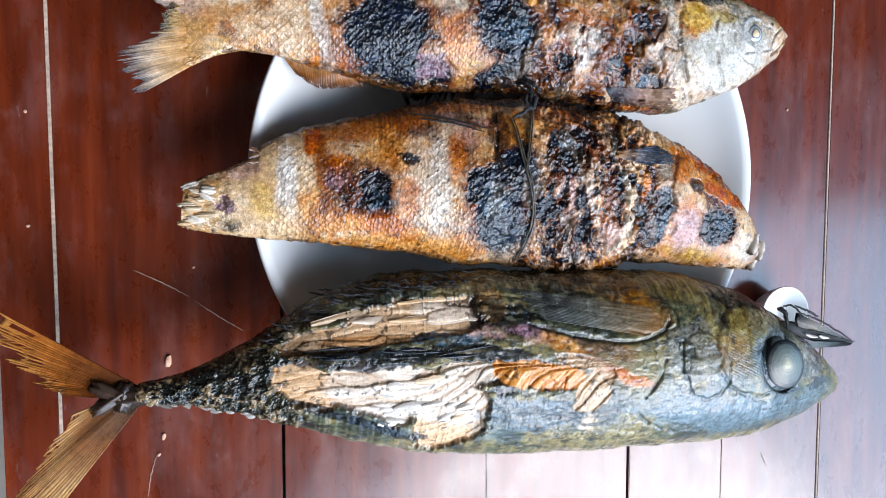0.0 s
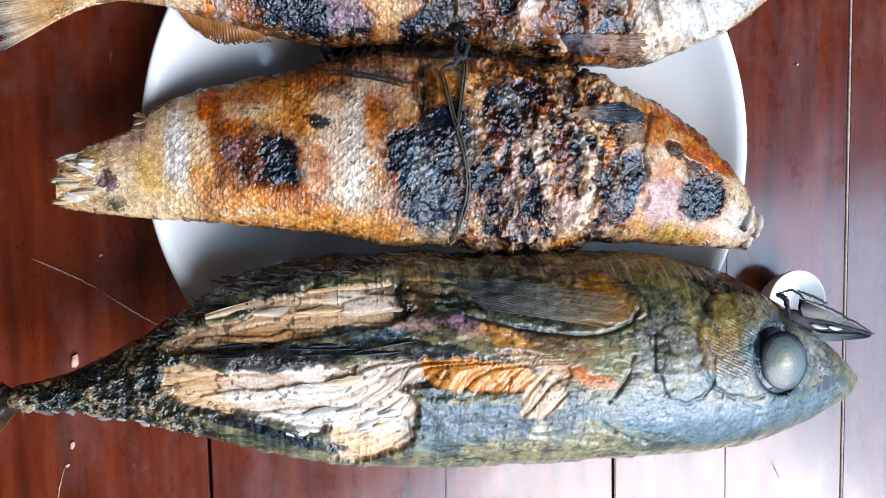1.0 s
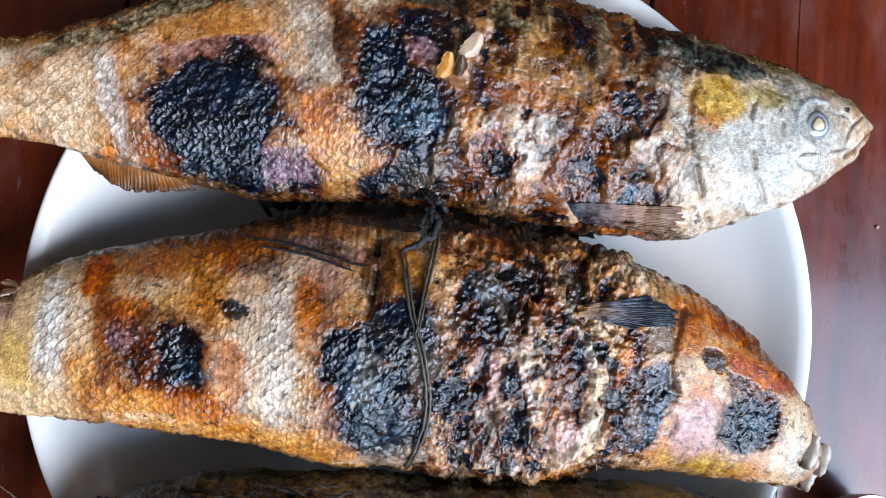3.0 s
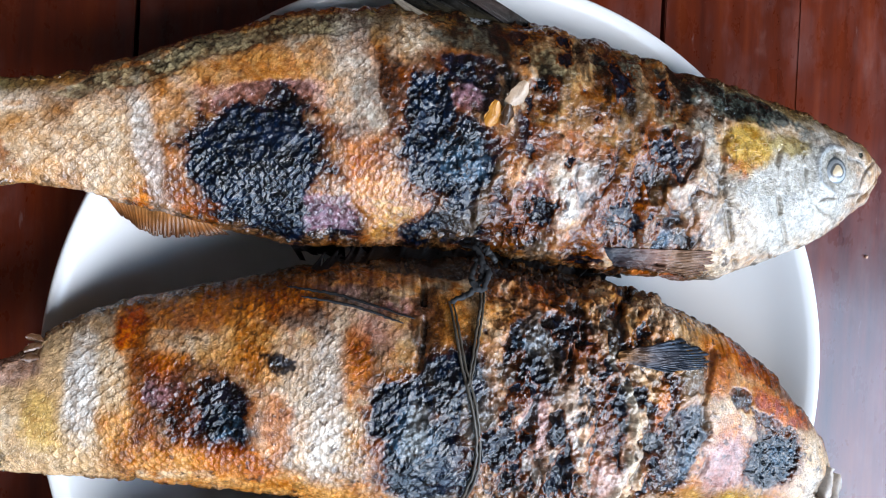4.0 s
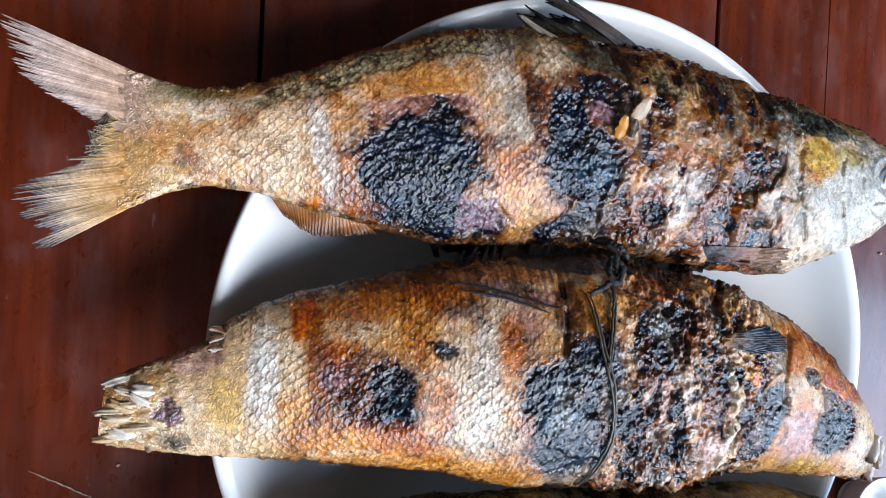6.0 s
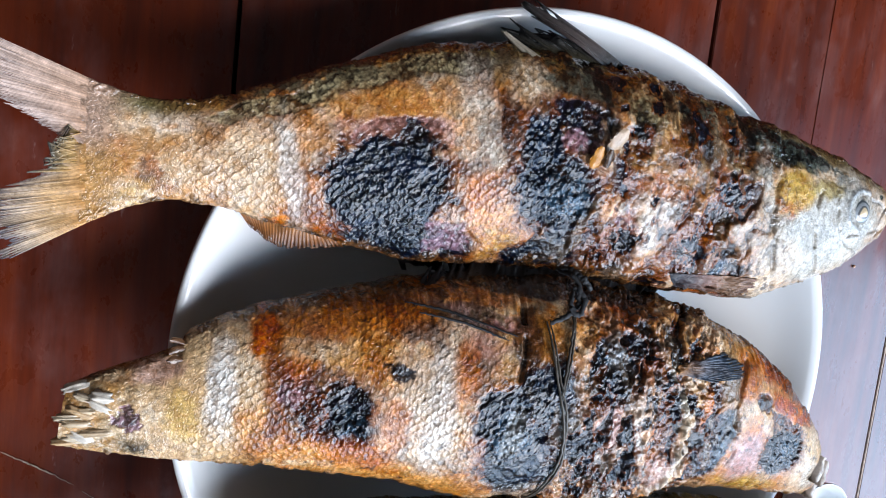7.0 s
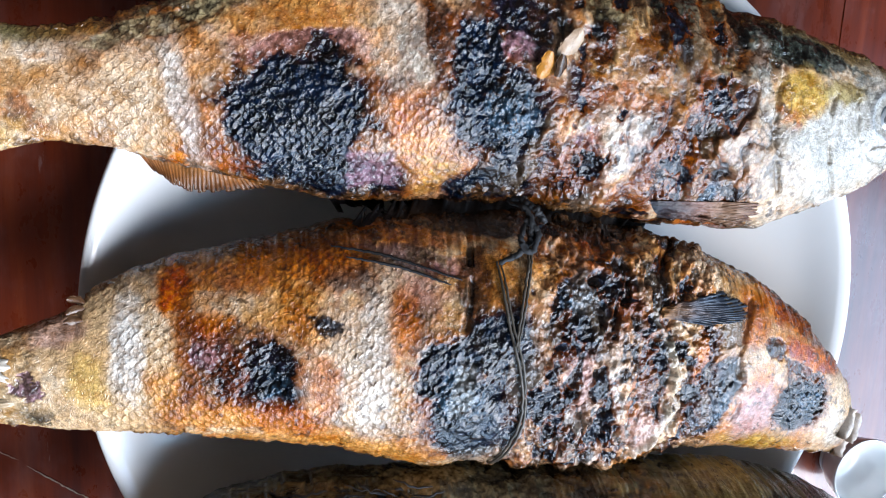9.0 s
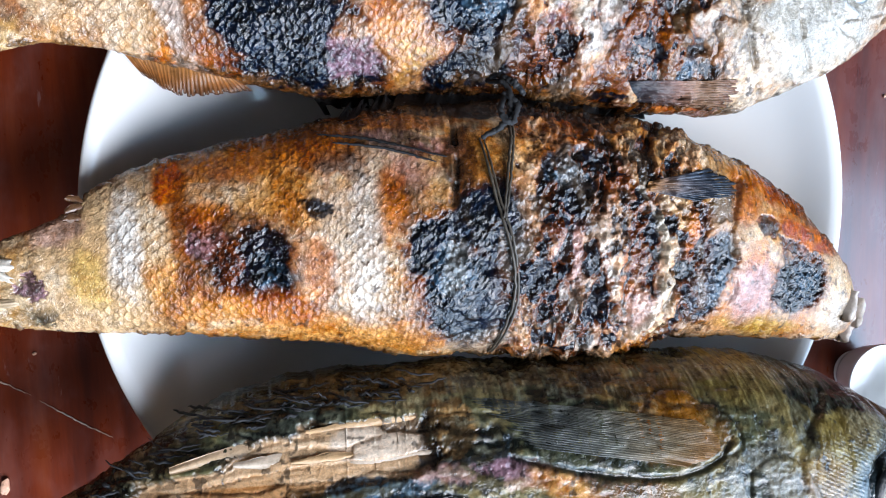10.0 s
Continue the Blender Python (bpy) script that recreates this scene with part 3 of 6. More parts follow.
def eyeball(u, v, z, r, height, rings, seed=0, stretch=1.0, turn=0.0, rough=0.14):
    """A domed eye; rings: (share of the radius, colour)."""
    nr, na = 26, 48
    verts, cols = [(0, 0, height)], []
    tone = lambda q: next(c for e, c in rings if q <= e)
    cols.append(tone(0))
    c, s = math.cos(radians(turn)), math.sin(radians(turn))
    for i in range(1, nr):
        q = i / (nr - 1)
        for k in range(na):
            a = 2 * math.pi * k / na
            x, y = q * r * math.cos(a), q * r * stretch * math.sin(a)
            verts.append((x * c - y * s, x * s + y * c, height * math.sqrt(max(0, 1 - q * q)) - 0.001 * q))
            cols.append(tone(min(1, q + 0.03 * math.sin(3 * a + seed))))
    faces = [(0, 1 + k, 1 + (k + 1) % na) for k in range(na)]
    for i in range(nr - 2):
        for k in range(na):
            k2 = (k + 1) % na
            faces.append((1 + i * na + k, 1 + (i + 1) * na + k, 1 + (i + 1) * na + k2, 1 + i * na + k2))
    me = mesh_of("eye", [(x + u, y + v, zz + z) for x, y, zz in verts], faces, FLESH)
    painted(me, np.array(cols), np.full(len(cols), rough))
    return me


def chunk(length, width, thick, tone, seed):
    """A blunt broken lump of bone or gristle, split at its end."""
    rng = random.Random(seed)
    bm = bmesh.new()
    bmesh.ops.create_icosphere(bm, subdivisions=3, radius=1)
    for vert in bm.verts:
        x, y, z = vert.co
        q = 0.80 + 0.20 * math.sin(7 * y + seed) * math.cos(5 * z + 2 * seed) + rng.uniform(-0.06, 0.06)
        vert.co = Vector((math.copysign(abs(x) ** 0.6, x) * length / 2 * q, y * width / 2 * q, z * thick / 2 * q))
    me = bpy.data.meshes.new("chunk")
    bm.to_mesh(me)
    bm.free()
    me.materials.append(FLESH)
    me.polygons.foreach_set("use_smooth", [True] * len(me.polygons))
    shade = np.array([rng.uniform(0.7, 1.15) for _ in me.vertices])
    painted(me, np.array(tone)[None] * shade[:, None], np.full(len(me.vertices), 0.45))
    return me


def flake(length, width, thick, bend, tone, seed):
    """One sliver of flesh, pointed at its ends."""
    rng = np.random.RandomState(seed)
    n, m = 7, 5
    verts, faces = [], []
    for side in (1, -1):
        for i in range(n):
            q = i / (n - 1)
            w = width * (math.sin(math.pi * min(0.96, max(0.05, q))) ** 0.5) * rng.uniform(0.7, 1.2)
            for k in range(m):
                p = 2 * k / (m - 1) - 1
                verts.append(((q - 0.5) * length, p * w / 2 + bend * (q - 0.5) ** 2 * length, side * thick * (1 - p * p) * 0.5 + bend * 0.4 * length * (q - 0.5) ** 2 + rng.normal(0, thick * 0.12)))
    N = n * m
    for i in range(n - 1):
        for k in range(m - 1):
            f = (i * m + k, (i + 1) * m + k, (i + 1) * m + k + 1, i * m + k + 1)
            faces += [f, tuple(N + q for q in f[::-1])]
    me = mesh_of("flesh_flake", verts, faces, FLESH)
    base = np.array(tone)[None] * np.tile(np.repeat(rng.uniform(0.9, 1.06, n), m) * np.tile(rng.uniform(0.84, 1.1, m), n), 2)[:, None]
    painted(me, base, np.full(2 * N, 0.42))
    return me


# ---- the table ----
table = tagged(new("table"), "dark red-brown varnished plank table, worn and dusty", "table")
JOINTS = (-0.2445, -0.2186, -0.1137, -0.0030, 0.0850, 0.1480, 0.2185, 0.318, 0.43, 0.545)
for n, (x0, x1) in enumerate(zip(JOINTS[:-1], JOINTS[1:])):
    left, right = (0.00012 if x in (-0.0030, 0.1480) else 0.0008 for x in (x0, x1))
    part("plank", box(x0 + left, x1 - right, -0.62, 0.62, -0.022 - 0.0003 * (n % 3), -0.0002 * (n % 2), 0.0004), WOOD, table)
part("underboard", box(-0.24, 0.54, -0.61, 0.61, -0.034, -0.0226, 0.002), BOARD, table)
part("batten", box(-0.2, 0.5, -0.5, -0.42, -0.07, -0.0342, 0.002), WOOD, table)
part("batten", box(-0.2, 0.5, 0.42, 0.5, -0.07, -0.0342, 0.002), WOOD, table)
for x in (-0.20, 0.49):
    for y in (-0.54, 0.54):
        part("leg", box(x - 0.03, x + 0.03, y - 0.03, y + 0.03, -0.75, -0.0342, 0.003), WOOD, table)
for x, w in ((-0.2186, 0.00075), (0.2185, 0.0006)):
    part("joint_filling", box(x - w, x + w, -0.6, 0.6, -0.02, 0.0003, 0.0002), DIRT, table, "pale dust packed in the joint")

SCRATCHES = (
    ((-0.1842, -0.0406), (-0.1702, -0.0477), (-0.1584, -0.0546)),
    ((-0.1558, -0.0569), (-0.1438, -0.0657), (-0.1330, -0.0728)),
    ((-0.1750, -0.1324), (-0.1785, -0.1436), (-0.1804, -0.1556)),
    ((0.1759, -0.1633), (0.1782, -0.1680), (0.1804, -0.1728)),
)
for n, line in enumerate(SCRATCHES):
    verts, faces = tube([(x, y, 0.0) for x, y in line], 0.00022, 40, 5, 0.2, 0.00010, 300 + n, 0.5)
    part("scratch", mesh_of("scratch", verts, faces, DIRT), DIRT, table, "thin pale scratch")

# ---- the plate, and a small bowl in place of a larger second plate ----
plate = tagged(new("plate"), "round white glazed ceramic plate under the grilled fish", "plate")
plate.location = (0.002, 0.003, 0.0)
outer = [(0.070, 0.0), (0.076, 0.0), (0.078, 0.004), (0.095, 0.012), (0.118, 0.027), (0.1285, 0.0365), (0.1305, 0.0392), (0.1300, 0.0410)]
inner = [(0.1285, 0.0414), (0.1262, 0.0405), (0.1240, 0.0385), (0.1150, 0.0290), (0.1000, 0.0190), (0.0850, 0.0130), (0.0650, 0.0105), (0.0300, 0.0098), (0.001, 0.0097)]
line_out = smooth_line([(r, z, 0) for r, z in outer + inner], 60)[:, :2]
verts, faces = lathe([(0.001, 0.005), (0.068, 0.005)] + [tuple(p) for p in line_out], 160)
part("dish", mesh_of("dish", verts, faces, GLAZE), GLAZE, plate)

# stands in for a larger plate; only its near rim is matched
bowl = tagged(new("bowl"), "small white glazed ceramic bowl standing in for a larger white plate", "bowl")
bowl.location = (0.1765, -0.0735, 0.0)
bowl.scale = (0.31, 0.31, 0.6)
rim = smooth_line([(r, z, 0) for r, z in [(0.026, 0), (0.029, 0.001), (0.030, 0.004), (0.041, 0.012), (0.049, 0.0240), (0.0515, 0.0280), (0.0505, 0.0296), (0.0480, 0.0270), (0.041, 0.0150), (0.025, 0.0080), (0.001, 0.0070)]], 50)[:, :2]
verts, faces = lathe([(0.001, 0.003), (0.025, 0.003)] + [tuple(p) for p in rim], 128)
part("dish", mesh_of("dish", verts, faces, GLAZE), GLAZE, bowl)


# ---- grilled fish with its tail ----
def paint_whole(s, x, v):
    s.fill((0.42, 0.24, 0.12), (0.56, 0.41, 0.28), (0.64, 0.53, 0.43), (0.38, 0.20, 0.09))
    back = step(0.50, 0.92, v)
    s.col = blend(s.col, (0.15, 0.125, 0.062), np.clip(0.95 * back * (0.4 + s.edge), 0, 1))
    s.roast(step(0.21, 0.19, x) * step(-0.005, 0.03, x) * 0.8, 0.0)
    s.lumps(0.02, 0.0035, step(0.09, 0.14, x) * step(0.235, 0.20, x))
    s.blot("olive", 0.0306, 0.0163, 0.0180, 0.0028, 17, 0.7)
    s.blot("olive", 0.0547, 0.0260, 0.0210, 0.0029, 20, 0.8)
    s.blot("olive", 0.0803, 0.0334, 0.0129, 0.0030, 6, 0.8)
    s.blot("gold", 0.0628, 0.0184, 0.0230, 0.0057, 13, 0.7)
    s.blot("cream", 0.0277, 0.0072, 0.0095, 0.0048, 5, 0.5)
    s.blot("cream", 0.0189, -0.0031, 0.0142, 0.0080, 4, 0.55)
    s.blot("white", 0.0336, -0.0020, 0.0032, 0.0147, 9, 0.9)
    s.blot("white", 0.0364, -0.0220, 0.0062, 0.0045, 2, 0.6)
    s.blot("brown", -0.0036, -0.0063, 0.0059, 0.0041, -29, 0.7)
    s.blot("gold", -0.0152, -0.0009, 0.0057, 0.0061, 4, 0.7)
    s.blot("yellow", -0.0107, -0.0122, 0.0074, 0.0034, 19, 0.4)
    s.blot("orange", 0.0294, -0.0205, 0.0042, 0.0038, -38, 0.9)
    s.blot("orange", 0.0496, -0.0208, 0.0097, 0.0034, -23, 0.9)
    s.blot("brown", 0.0449, -0.0183, 0.0038, 0.0052, 3, 0.6)
    s.blot("purple", 0.0614, 0.0108, 0.0166, 0.0041, 13, 0.8)
    s.blot("pink", 0.0531, 0.0118, 0.0067, 0.0029, 5, 0.5)
    s.blot("pink", 0.0774, 0.0113, 0.0050, 0.0050, 5, 0.5)
    s.blot("char", 0.0625, -0.0049, 0.0199, 0.0132, 1, 1)
    s.blot("char", 0.0691, 0.0115, 0.0032, 0.0030, 5, 0.84)
    s.blot("char", 0.0706, -0.0224, 0.0208, 0.0060, -6, 1)
    s.blot("purple", 0.0825, -0.0198, 0.0075, 0.0059, 2, 0.75)
    s.blot("white", 0.0884, 0.0250, 0.0052, 0.0135, 6, 0.5)
    s.blot("grey", 0.0919, 0.0100, 0.0048, 0.0102, 5, 0.55)
    s.blot("orange", 0.0924, -0.0064, 0.0066, 0.0079, 3, 0.7)
    s.blot("gold", 0.0984, -0.0170, 0.0078, 0.0076, 2, 0.9)
    s.blot("yellow", 0.1001, -0.0212, 0.0049, 0.0040, 2, 0.6)
    s.blot("scorch", 0.0989, 0.0148, 0.0034, 0.0111, 5, 0.85)
    s.blot("char", 0.1099, 0.0106, 0.0066, 0.0096, -13, 1)
    s.blot("char", 0.1168, -0.0049, 0.0141, 0.0112, 3, 1)
    # burnt belly edge; its black also paints the shaded gap below
    s.blot("char", 0.1248, -0.0239, 0.0237, 0.0065, 2, 1)
    s.blot("steel", 0.1181, -0.0021, 0.0076, 0.0054, 3, 0.7)
    s.blot("cream", 0.1084, 0.0296, 0.0067, 0.0076, -31, 0.95)
    s.blot("dark", 0.1258, 0.0316, 0.0123, 0.0086, -12, 0.85)
    s.blot("char", 0.1246, 0.0215, 0.0112, 0.0039, -4, 0.9)
    s.blot("purple", 0.1244, 0.0135, 0.0085, 0.0032, 5, 0.9)
    s.blot("char", 0.1404, 0.0130, 0.0062, 0.0050, 4, 0.8)
    s.blot("bark", 0.1592, 0.0014, 0.0253, 0.0301, 17, 1)
    s.blot("white", 0.1481, -0.0105, 0.0083, 0.0140, -19, 0.6)
    s.blot("orange", 0.1505, 0.0013, 0.0052, 0.0026, 4, 0.9)
    s.blot("char", 0.1370, -0.0200, 0.0097, 0.0077, 2, 0.9)
    s.blot("brown", 0.1606, -0.0156, 0.0063, 0.0077, 2, 0.7)
    s.blot("char", 0.1758, -0.0112, 0.0080, 0.0059, 3, 0.9)
    s.blot("char", 0.1873, -0.0276, 0.0124, 0.0083, 1, 0.9)
    s.blot("scorch", 0.1608, -0.0263, 0.0069, 0.0060, 2, 0.8)
    s.blot("purple", 0.1804, -0.0390, 0.0203, 0.0046, -6, 0.9)
    s.blot("steel", 0.1791, -0.0363, 0.0123, 0.0029, 1, 0.7)
    s.blot("olive", 0.1484, 0.0283, 0.0130, 0.0074, -16, 0.85)
    s.blot("dark", 0.1665, 0.0283, 0.0206, 0.0046, -15, 0.9)
    s.blot("dark", 0.2100, 0.0164, 0.0286, 0.0045, -18, 1)
    s.blot("dark", 0.1977, 0.0194, 0.0149, 0.0057, -18, 0.9)
    s.blot("grey", 0.1883, 0.0013, 0.0052, 0.0191, 8, 0.65)
    s.blot("brown", 0.1856, 0.0161, 0.0043, 0.0055, 4, 0.6)
    s.blot("pearl", 0.2253, -0.0134, 0.0279, 0.0176, 19, 1)
    s.blot("pearl", 0.2389, -0.0087, 0.0177, 0.0122, 24, 1)
    s.blot("cream", 0.2038, -0.0245, 0.0127, 0.0105, 2, 0.7)
    s.blot("yellow", 0.2096, 0.0034, 0.0089, 0.0077, 3, 1)
    s.blot("orange", 0.2082, -0.0021, 0.0063, 0.0033, 3, 0.6)
    s.blot("cream", 0.2259, 0.0073, 0.0066, 0.0033, 4, 0.8)
    s.blot("grey", 0.2470, -0.0025, 0.0106, 0.0074, 3, 0.6)
    s.blot("white", 0.1513, -0.0117, 0.0071, 0.0124, 2, 0.9)
    s.blot("char", 0.1490, -0.0175, 0.0022, 0.0018, 1, 0.84)
    s.blot("purple", 0.1401, -0.0183, 0.0061, 0.0100, 1, 0.85)
    s.blot("char", 0.1395, -0.0271, 0.0087, 0.0048, 1, 0.84)
    s.blot("char", 0.1289, 0.0188, 0.0148, 0.0036, -2, 0.84)
    s.blot("purple", 0.1226, 0.0139, 0.0049, 0.0029, 3, 0.7)
    s.blot("char", 0.1114, 0.0095, 0.0049, 0.0096, 17, 1)
    s.blot("char", 0.1196, -0.0063, 0.0101, 0.0136, 2, 1)
    s.blot("steel", 0.1196, -0.0063, 0.0065, 0.0081, 2, 0.7)
    s.blot("char", 0.1712, -0.0114, 0.0058, 0.0037, -18, 0.84)
    s.blot("char", 0.1720, -0.0259, 0.0075, 0.0038, 1, 0.84)
    s.blot("orange", 0.1721, -0.0173, 0.0063, 0.0020, -8, 1)
    s.blot("steel", 0.1835, -0.0224, 0.0050, 0.0077, 1, 0.8)
    s.blot("orange", 0.1783, 0.0005, 0.0023, 0.0100, 2, 0.6)
    s.blot("dark", 0.1900, 0.0136, 0.0124, 0.0048, -17, 0.8)
    s.blot("olive", 0.1850, 0.0058, 0.0039, 0.0064, 2, 0.7)
    s.blot("brown", 0.1405, 0.0005, 0.0067, 0.0045, 22, 0.85)
    s.blot("cream", 0.1348, 0.0153, 0.0047, 0.0061, 22, 0.9)
    s.blot("pink", 0.1849, -0.0403, 0.0148, 0.0027, -4, 0.7)
    s.blot("orange", 0.1807, -0.0379, 0.0110, 0.0012, 1, 0.8)
    s.blot("orange", 0.1556, -0.0005, 0.0068, 0.0023, 2, 0.7)
    s.blot("scorch", 0.1650, -0.0180, 0.0024, 0.0100, 1, 0.8)
    s.blot("yellow", 0.2082, 0.0003, 0.0066, 0.0072, 2, 0.9)
    s.blot("orange", 0.2054, -0.0042, 0.0036, 0.0027, 2, 0.6)
    s.blot("goldcheek", 0.2268, 0.0039, 0.0103, 0.0028, -5, 0.8)
    s.blot("grey", 0.2406, 0.0020, 0.0057, 0.0025, -12, 0.8)
    s.blot("grey", 0.1964, 0.0084, 0.0036, 0.0085, 2, 0.6)
    s.blot("grey", 0.1980, -0.0121, 0.0032, 0.0153, 2, 0.5)
    s.blot("brown", 0.1954, -0.0239, 0.0025, 0.0102, 1, 0.5)
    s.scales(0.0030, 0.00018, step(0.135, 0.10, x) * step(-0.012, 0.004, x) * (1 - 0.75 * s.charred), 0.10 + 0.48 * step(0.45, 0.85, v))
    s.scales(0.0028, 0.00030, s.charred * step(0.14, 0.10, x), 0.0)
    s.roast(0.5 * step(0.12, 0.14, x) * step(0.205, 0.19, x), 0.03)
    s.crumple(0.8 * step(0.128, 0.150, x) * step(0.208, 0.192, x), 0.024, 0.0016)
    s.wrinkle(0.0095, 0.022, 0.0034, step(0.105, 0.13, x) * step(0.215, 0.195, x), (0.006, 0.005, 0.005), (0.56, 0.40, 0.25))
    s.specks(0.0026, 0.31, (0.06, 0.030, 0.014), 0.7, step(0.06, 0.12, x) * step(0.225, 0.205, x))
    s.cracks(0.007, step(0.08, 0.13, x) * step(0.225, 0.20, x), 0.10)
    s.singe(step(0.128, 0.140, x) * step(0.200, 0.185, x), 0.39)
    s.burnt_edge(v, 0.90, 0.75)
    s.deepen(1.25, 1.20)
    rays = fbm(s.x * 0.05, s.across / (1 - 0.02 * np.minimum(0, s.x) / 0.022), 0.0008, 2, 333)
    s.col *= (1 + 0.9 * (rays - 0.5) * step(0.0, -0.010, s.x))[..., None]
    web = step(-0.006, -0.019, x + 0.004 * (s.edge - 0.5))
    s.col = blend(s.col, blend(np.array((0.36, 0.18, 0.055)) + 0 * s.col, (0.34, 0.21, 0.14), step(-0.004, 0.005, s.across)) * (0.55 + 0.9 * s.fine)[..., None], web)
    s.line([(0.208, 0.022), (0.202, 0.0), (0.206, -0.022), (0.214, -0.036)], 0.0010, -0.0012, (0.05, 0.04, 0.03), 0.5)
    s.line([(0.232, -0.020), (0.240, -0.013), (0.250, -0.0115), (0.258, -0.0100)], 0.0006, -0.0006, (0.26, 0.23, 0.20), 0.6)
    s.line([(0.226, 0.008), (0.222, -0.004), (0.225, -0.018), (0.231, -0.028)], 0.0008, -0.0010, (0.28, 0.23, 0.17), 0.7)
    s.line([(0.233, 0.004), (0.234, -0.008), (0.241, -0.016), (0.250, -0.019)], 0.0007, -0.0008, (0.30, 0.28, 0.24), 0.6)
    s.line([(0.2735, -0.0030), (0.2680, -0.0058), (0.2615, -0.0110), (0.2585, -0.0125)], 0.0007, -0.0016, (0.10, 0.085, 0.07), 0.8, True)
    s.line([(0.2655, 0.0010), (0.2600, -0.0030), (0.2575, -0.0080), (0.2600, -0.0115)], 0.0006, -0.0008, (0.22, 0.20, 0.18), 0.7, True)
    s.line([(0.2500, 0.0040), (0.2440, 0.0045), (0.2390, 0.0000), (0.2395, -0.0070), (0.2450, -0.0105)], 0.0011, 0.0007, (0.34, 0.37, 0.39), 0.7, True)
    s.line([(0.262, -0.0040), (0.258, 0.0000), (0.252, 0.0010)], 0.0008, -0.0004, (0.30, 0.34, 0.36), 0.6, True)
    s.blot("dark", 0.2590, 0.0030, 0.0014, 0.0010, 0, 1)


def paint_tied(s, x, v):
    s.fill((0.52, 0.28, 0.12), (0.62, 0.43, 0.26), (0.70, 0.55, 0.41), (0.46, 0.22, 0.085))
    s.col = blend(s.col, (0.56, 0.42, 0.28), 0.8 * step(0.062, 0.046, x))
    s.roast(step(0.045, 0.06, x) * step(0.25, 0.22, x), -0.01)
    s.lumps(0.018, 0.0040, step(0.12, 0.15, x) * step(0.235, 0.215, x))
    s.blot("gold", 0.0059, 0.0031, 0.0052, 0.0077, 5, 0.6)
    s.blot("cream", 0.0195, 0.0049, 0.0069, 0.0087, 5, 0.6)
    s.blot("pink", 0.0202, 0.0195, 0.0109, 0.0035, 17, 0.6)
    s.blot("yellow", 0.0317, 0.0073, 0.0051, 0.0070, 5, 0.55)
    s.blot("cream", 0.0484, 0.0246, 0.0049, 0.0105, 6, 0.9)
    s.blot("white", 0.0423, 0.0169, 0.0042, 0.0132, 5, 1)
    s.blot("orange", 0.0526, 0.0350, 0.0040, 0.0083, -4, 1)
    s.blot("brown", 0.0568, 0.0191, 0.0027, 0.0160, 5, 0.75)
    s.blot("gold", 0.0530, 0.0059, 0.0047, 0.0061, 4, 0.7)
    s.blot("orange", 0.0793, 0.0441, 0.0254, 0.0054, 15, 0.8)
    s.blot("brown", 0.0898, 0.0519, 0.0149, 0.0030, 16, 0.6)
    s.blot("orange", 0.1125, 0.0560, 0.0138, 0.0037, 8, 0.7)
    s.blot("purple", 0.1169, 0.0504, 0.0138, 0.0029, -4, 0.6)
    s.blot("gold", 0.0836, 0.0322, 0.0106, 0.0080, 6, 0.8)
    s.blot("brown", 0.0718, 0.0126, 0.0136, 0.0090, -16, 0.9)
    s.blot("purple", 0.0641, 0.0185, 0.0058, 0.0060, 5, 0.8)
    s.blot("scorch", 0.0729, 0.0117, 0.0110, 0.0069, -20, 0.9)
    s.blot("char", 0.0809, 0.0098, 0.0079, 0.0061, -30, 1)
    s.blot("char", 0.0759, 0.0180, 0.0045, 0.0036, 5, 0.84)
    s.blot("steel", 0.0822, 0.0129, 0.0039, 0.0033, 4, 0.7)
    s.blot("char", 0.0922, 0.0309, 0.0037, 0.0016, 6, 0.84)
    s.blot("white", 0.1010, 0.0195, 0.0101, 0.0202, 5, 0.6)
    s.blot("cream", 0.1100, 0.0049, 0.0114, 0.0072, 4, 0.6)
    s.blot("gold", 0.0984, -0.0029, 0.0133, 0.0038, 3, 0.7)
    s.blot("brown", 0.1160, 0.0350, 0.0079, 0.0082, 6, 0.7)
    s.blot("pink", 0.1178, 0.0428, 0.0073, 0.0047, 6, 0.6)
    s.blot("gold", 0.0660, -0.0003, 0.0105, 0.0037, 4, 0.7)
    s.blot("white", 0.1066, 0.0216, 0.0048, 0.0216, 3, 0.75)
    s.blot("orange", 0.1135, 0.0327, 0.0042, 0.0092, 4, 0.6)
    s.blot("gold", 0.1002, -0.0073, 0.0276, 0.0047, -1, 0.85)
    s.blot("char", 0.1258, 0.0225, 0.0079, 0.0074, 3, 1)
    s.blot("char", 0.1394, 0.0293, 0.0104, 0.0104, 4, 1)
    s.blot("char", 0.1368, 0.0061, 0.0138, 0.0130, 3, 1)
    s.blot("char", 0.1452, 0.0172, 0.0069, 0.0124, 3, 1)
    s.blot("steel", 0.1321, 0.0151, 0.0064, 0.0065, 3, 0.6)
    s.blot("grey", 0.1305, 0.0166, 0.0023, 0.0059, 3, 0.45)
    s.blot("greysc", 0.1431, -0.0083, 0.0116, 0.0042, 2, 0.6)
    s.blot("gold", 0.1380, 0.0477, 0.0066, 0.0058, 4, 0.85)
    s.blot("orange", 0.1646, 0.0584, 0.0093, 0.0083, 7, 0.9)
    s.blot("brown", 0.1625, 0.0567, 0.0056, 0.0047, 7, 0.6)
    s.blot("scorch", 0.1307, 0.0462, 0.0043, 0.0093, 7, 0.8)
    s.blot("mottle", 0.1752, 0.0191, 0.0230, 0.0306, 3, 1)
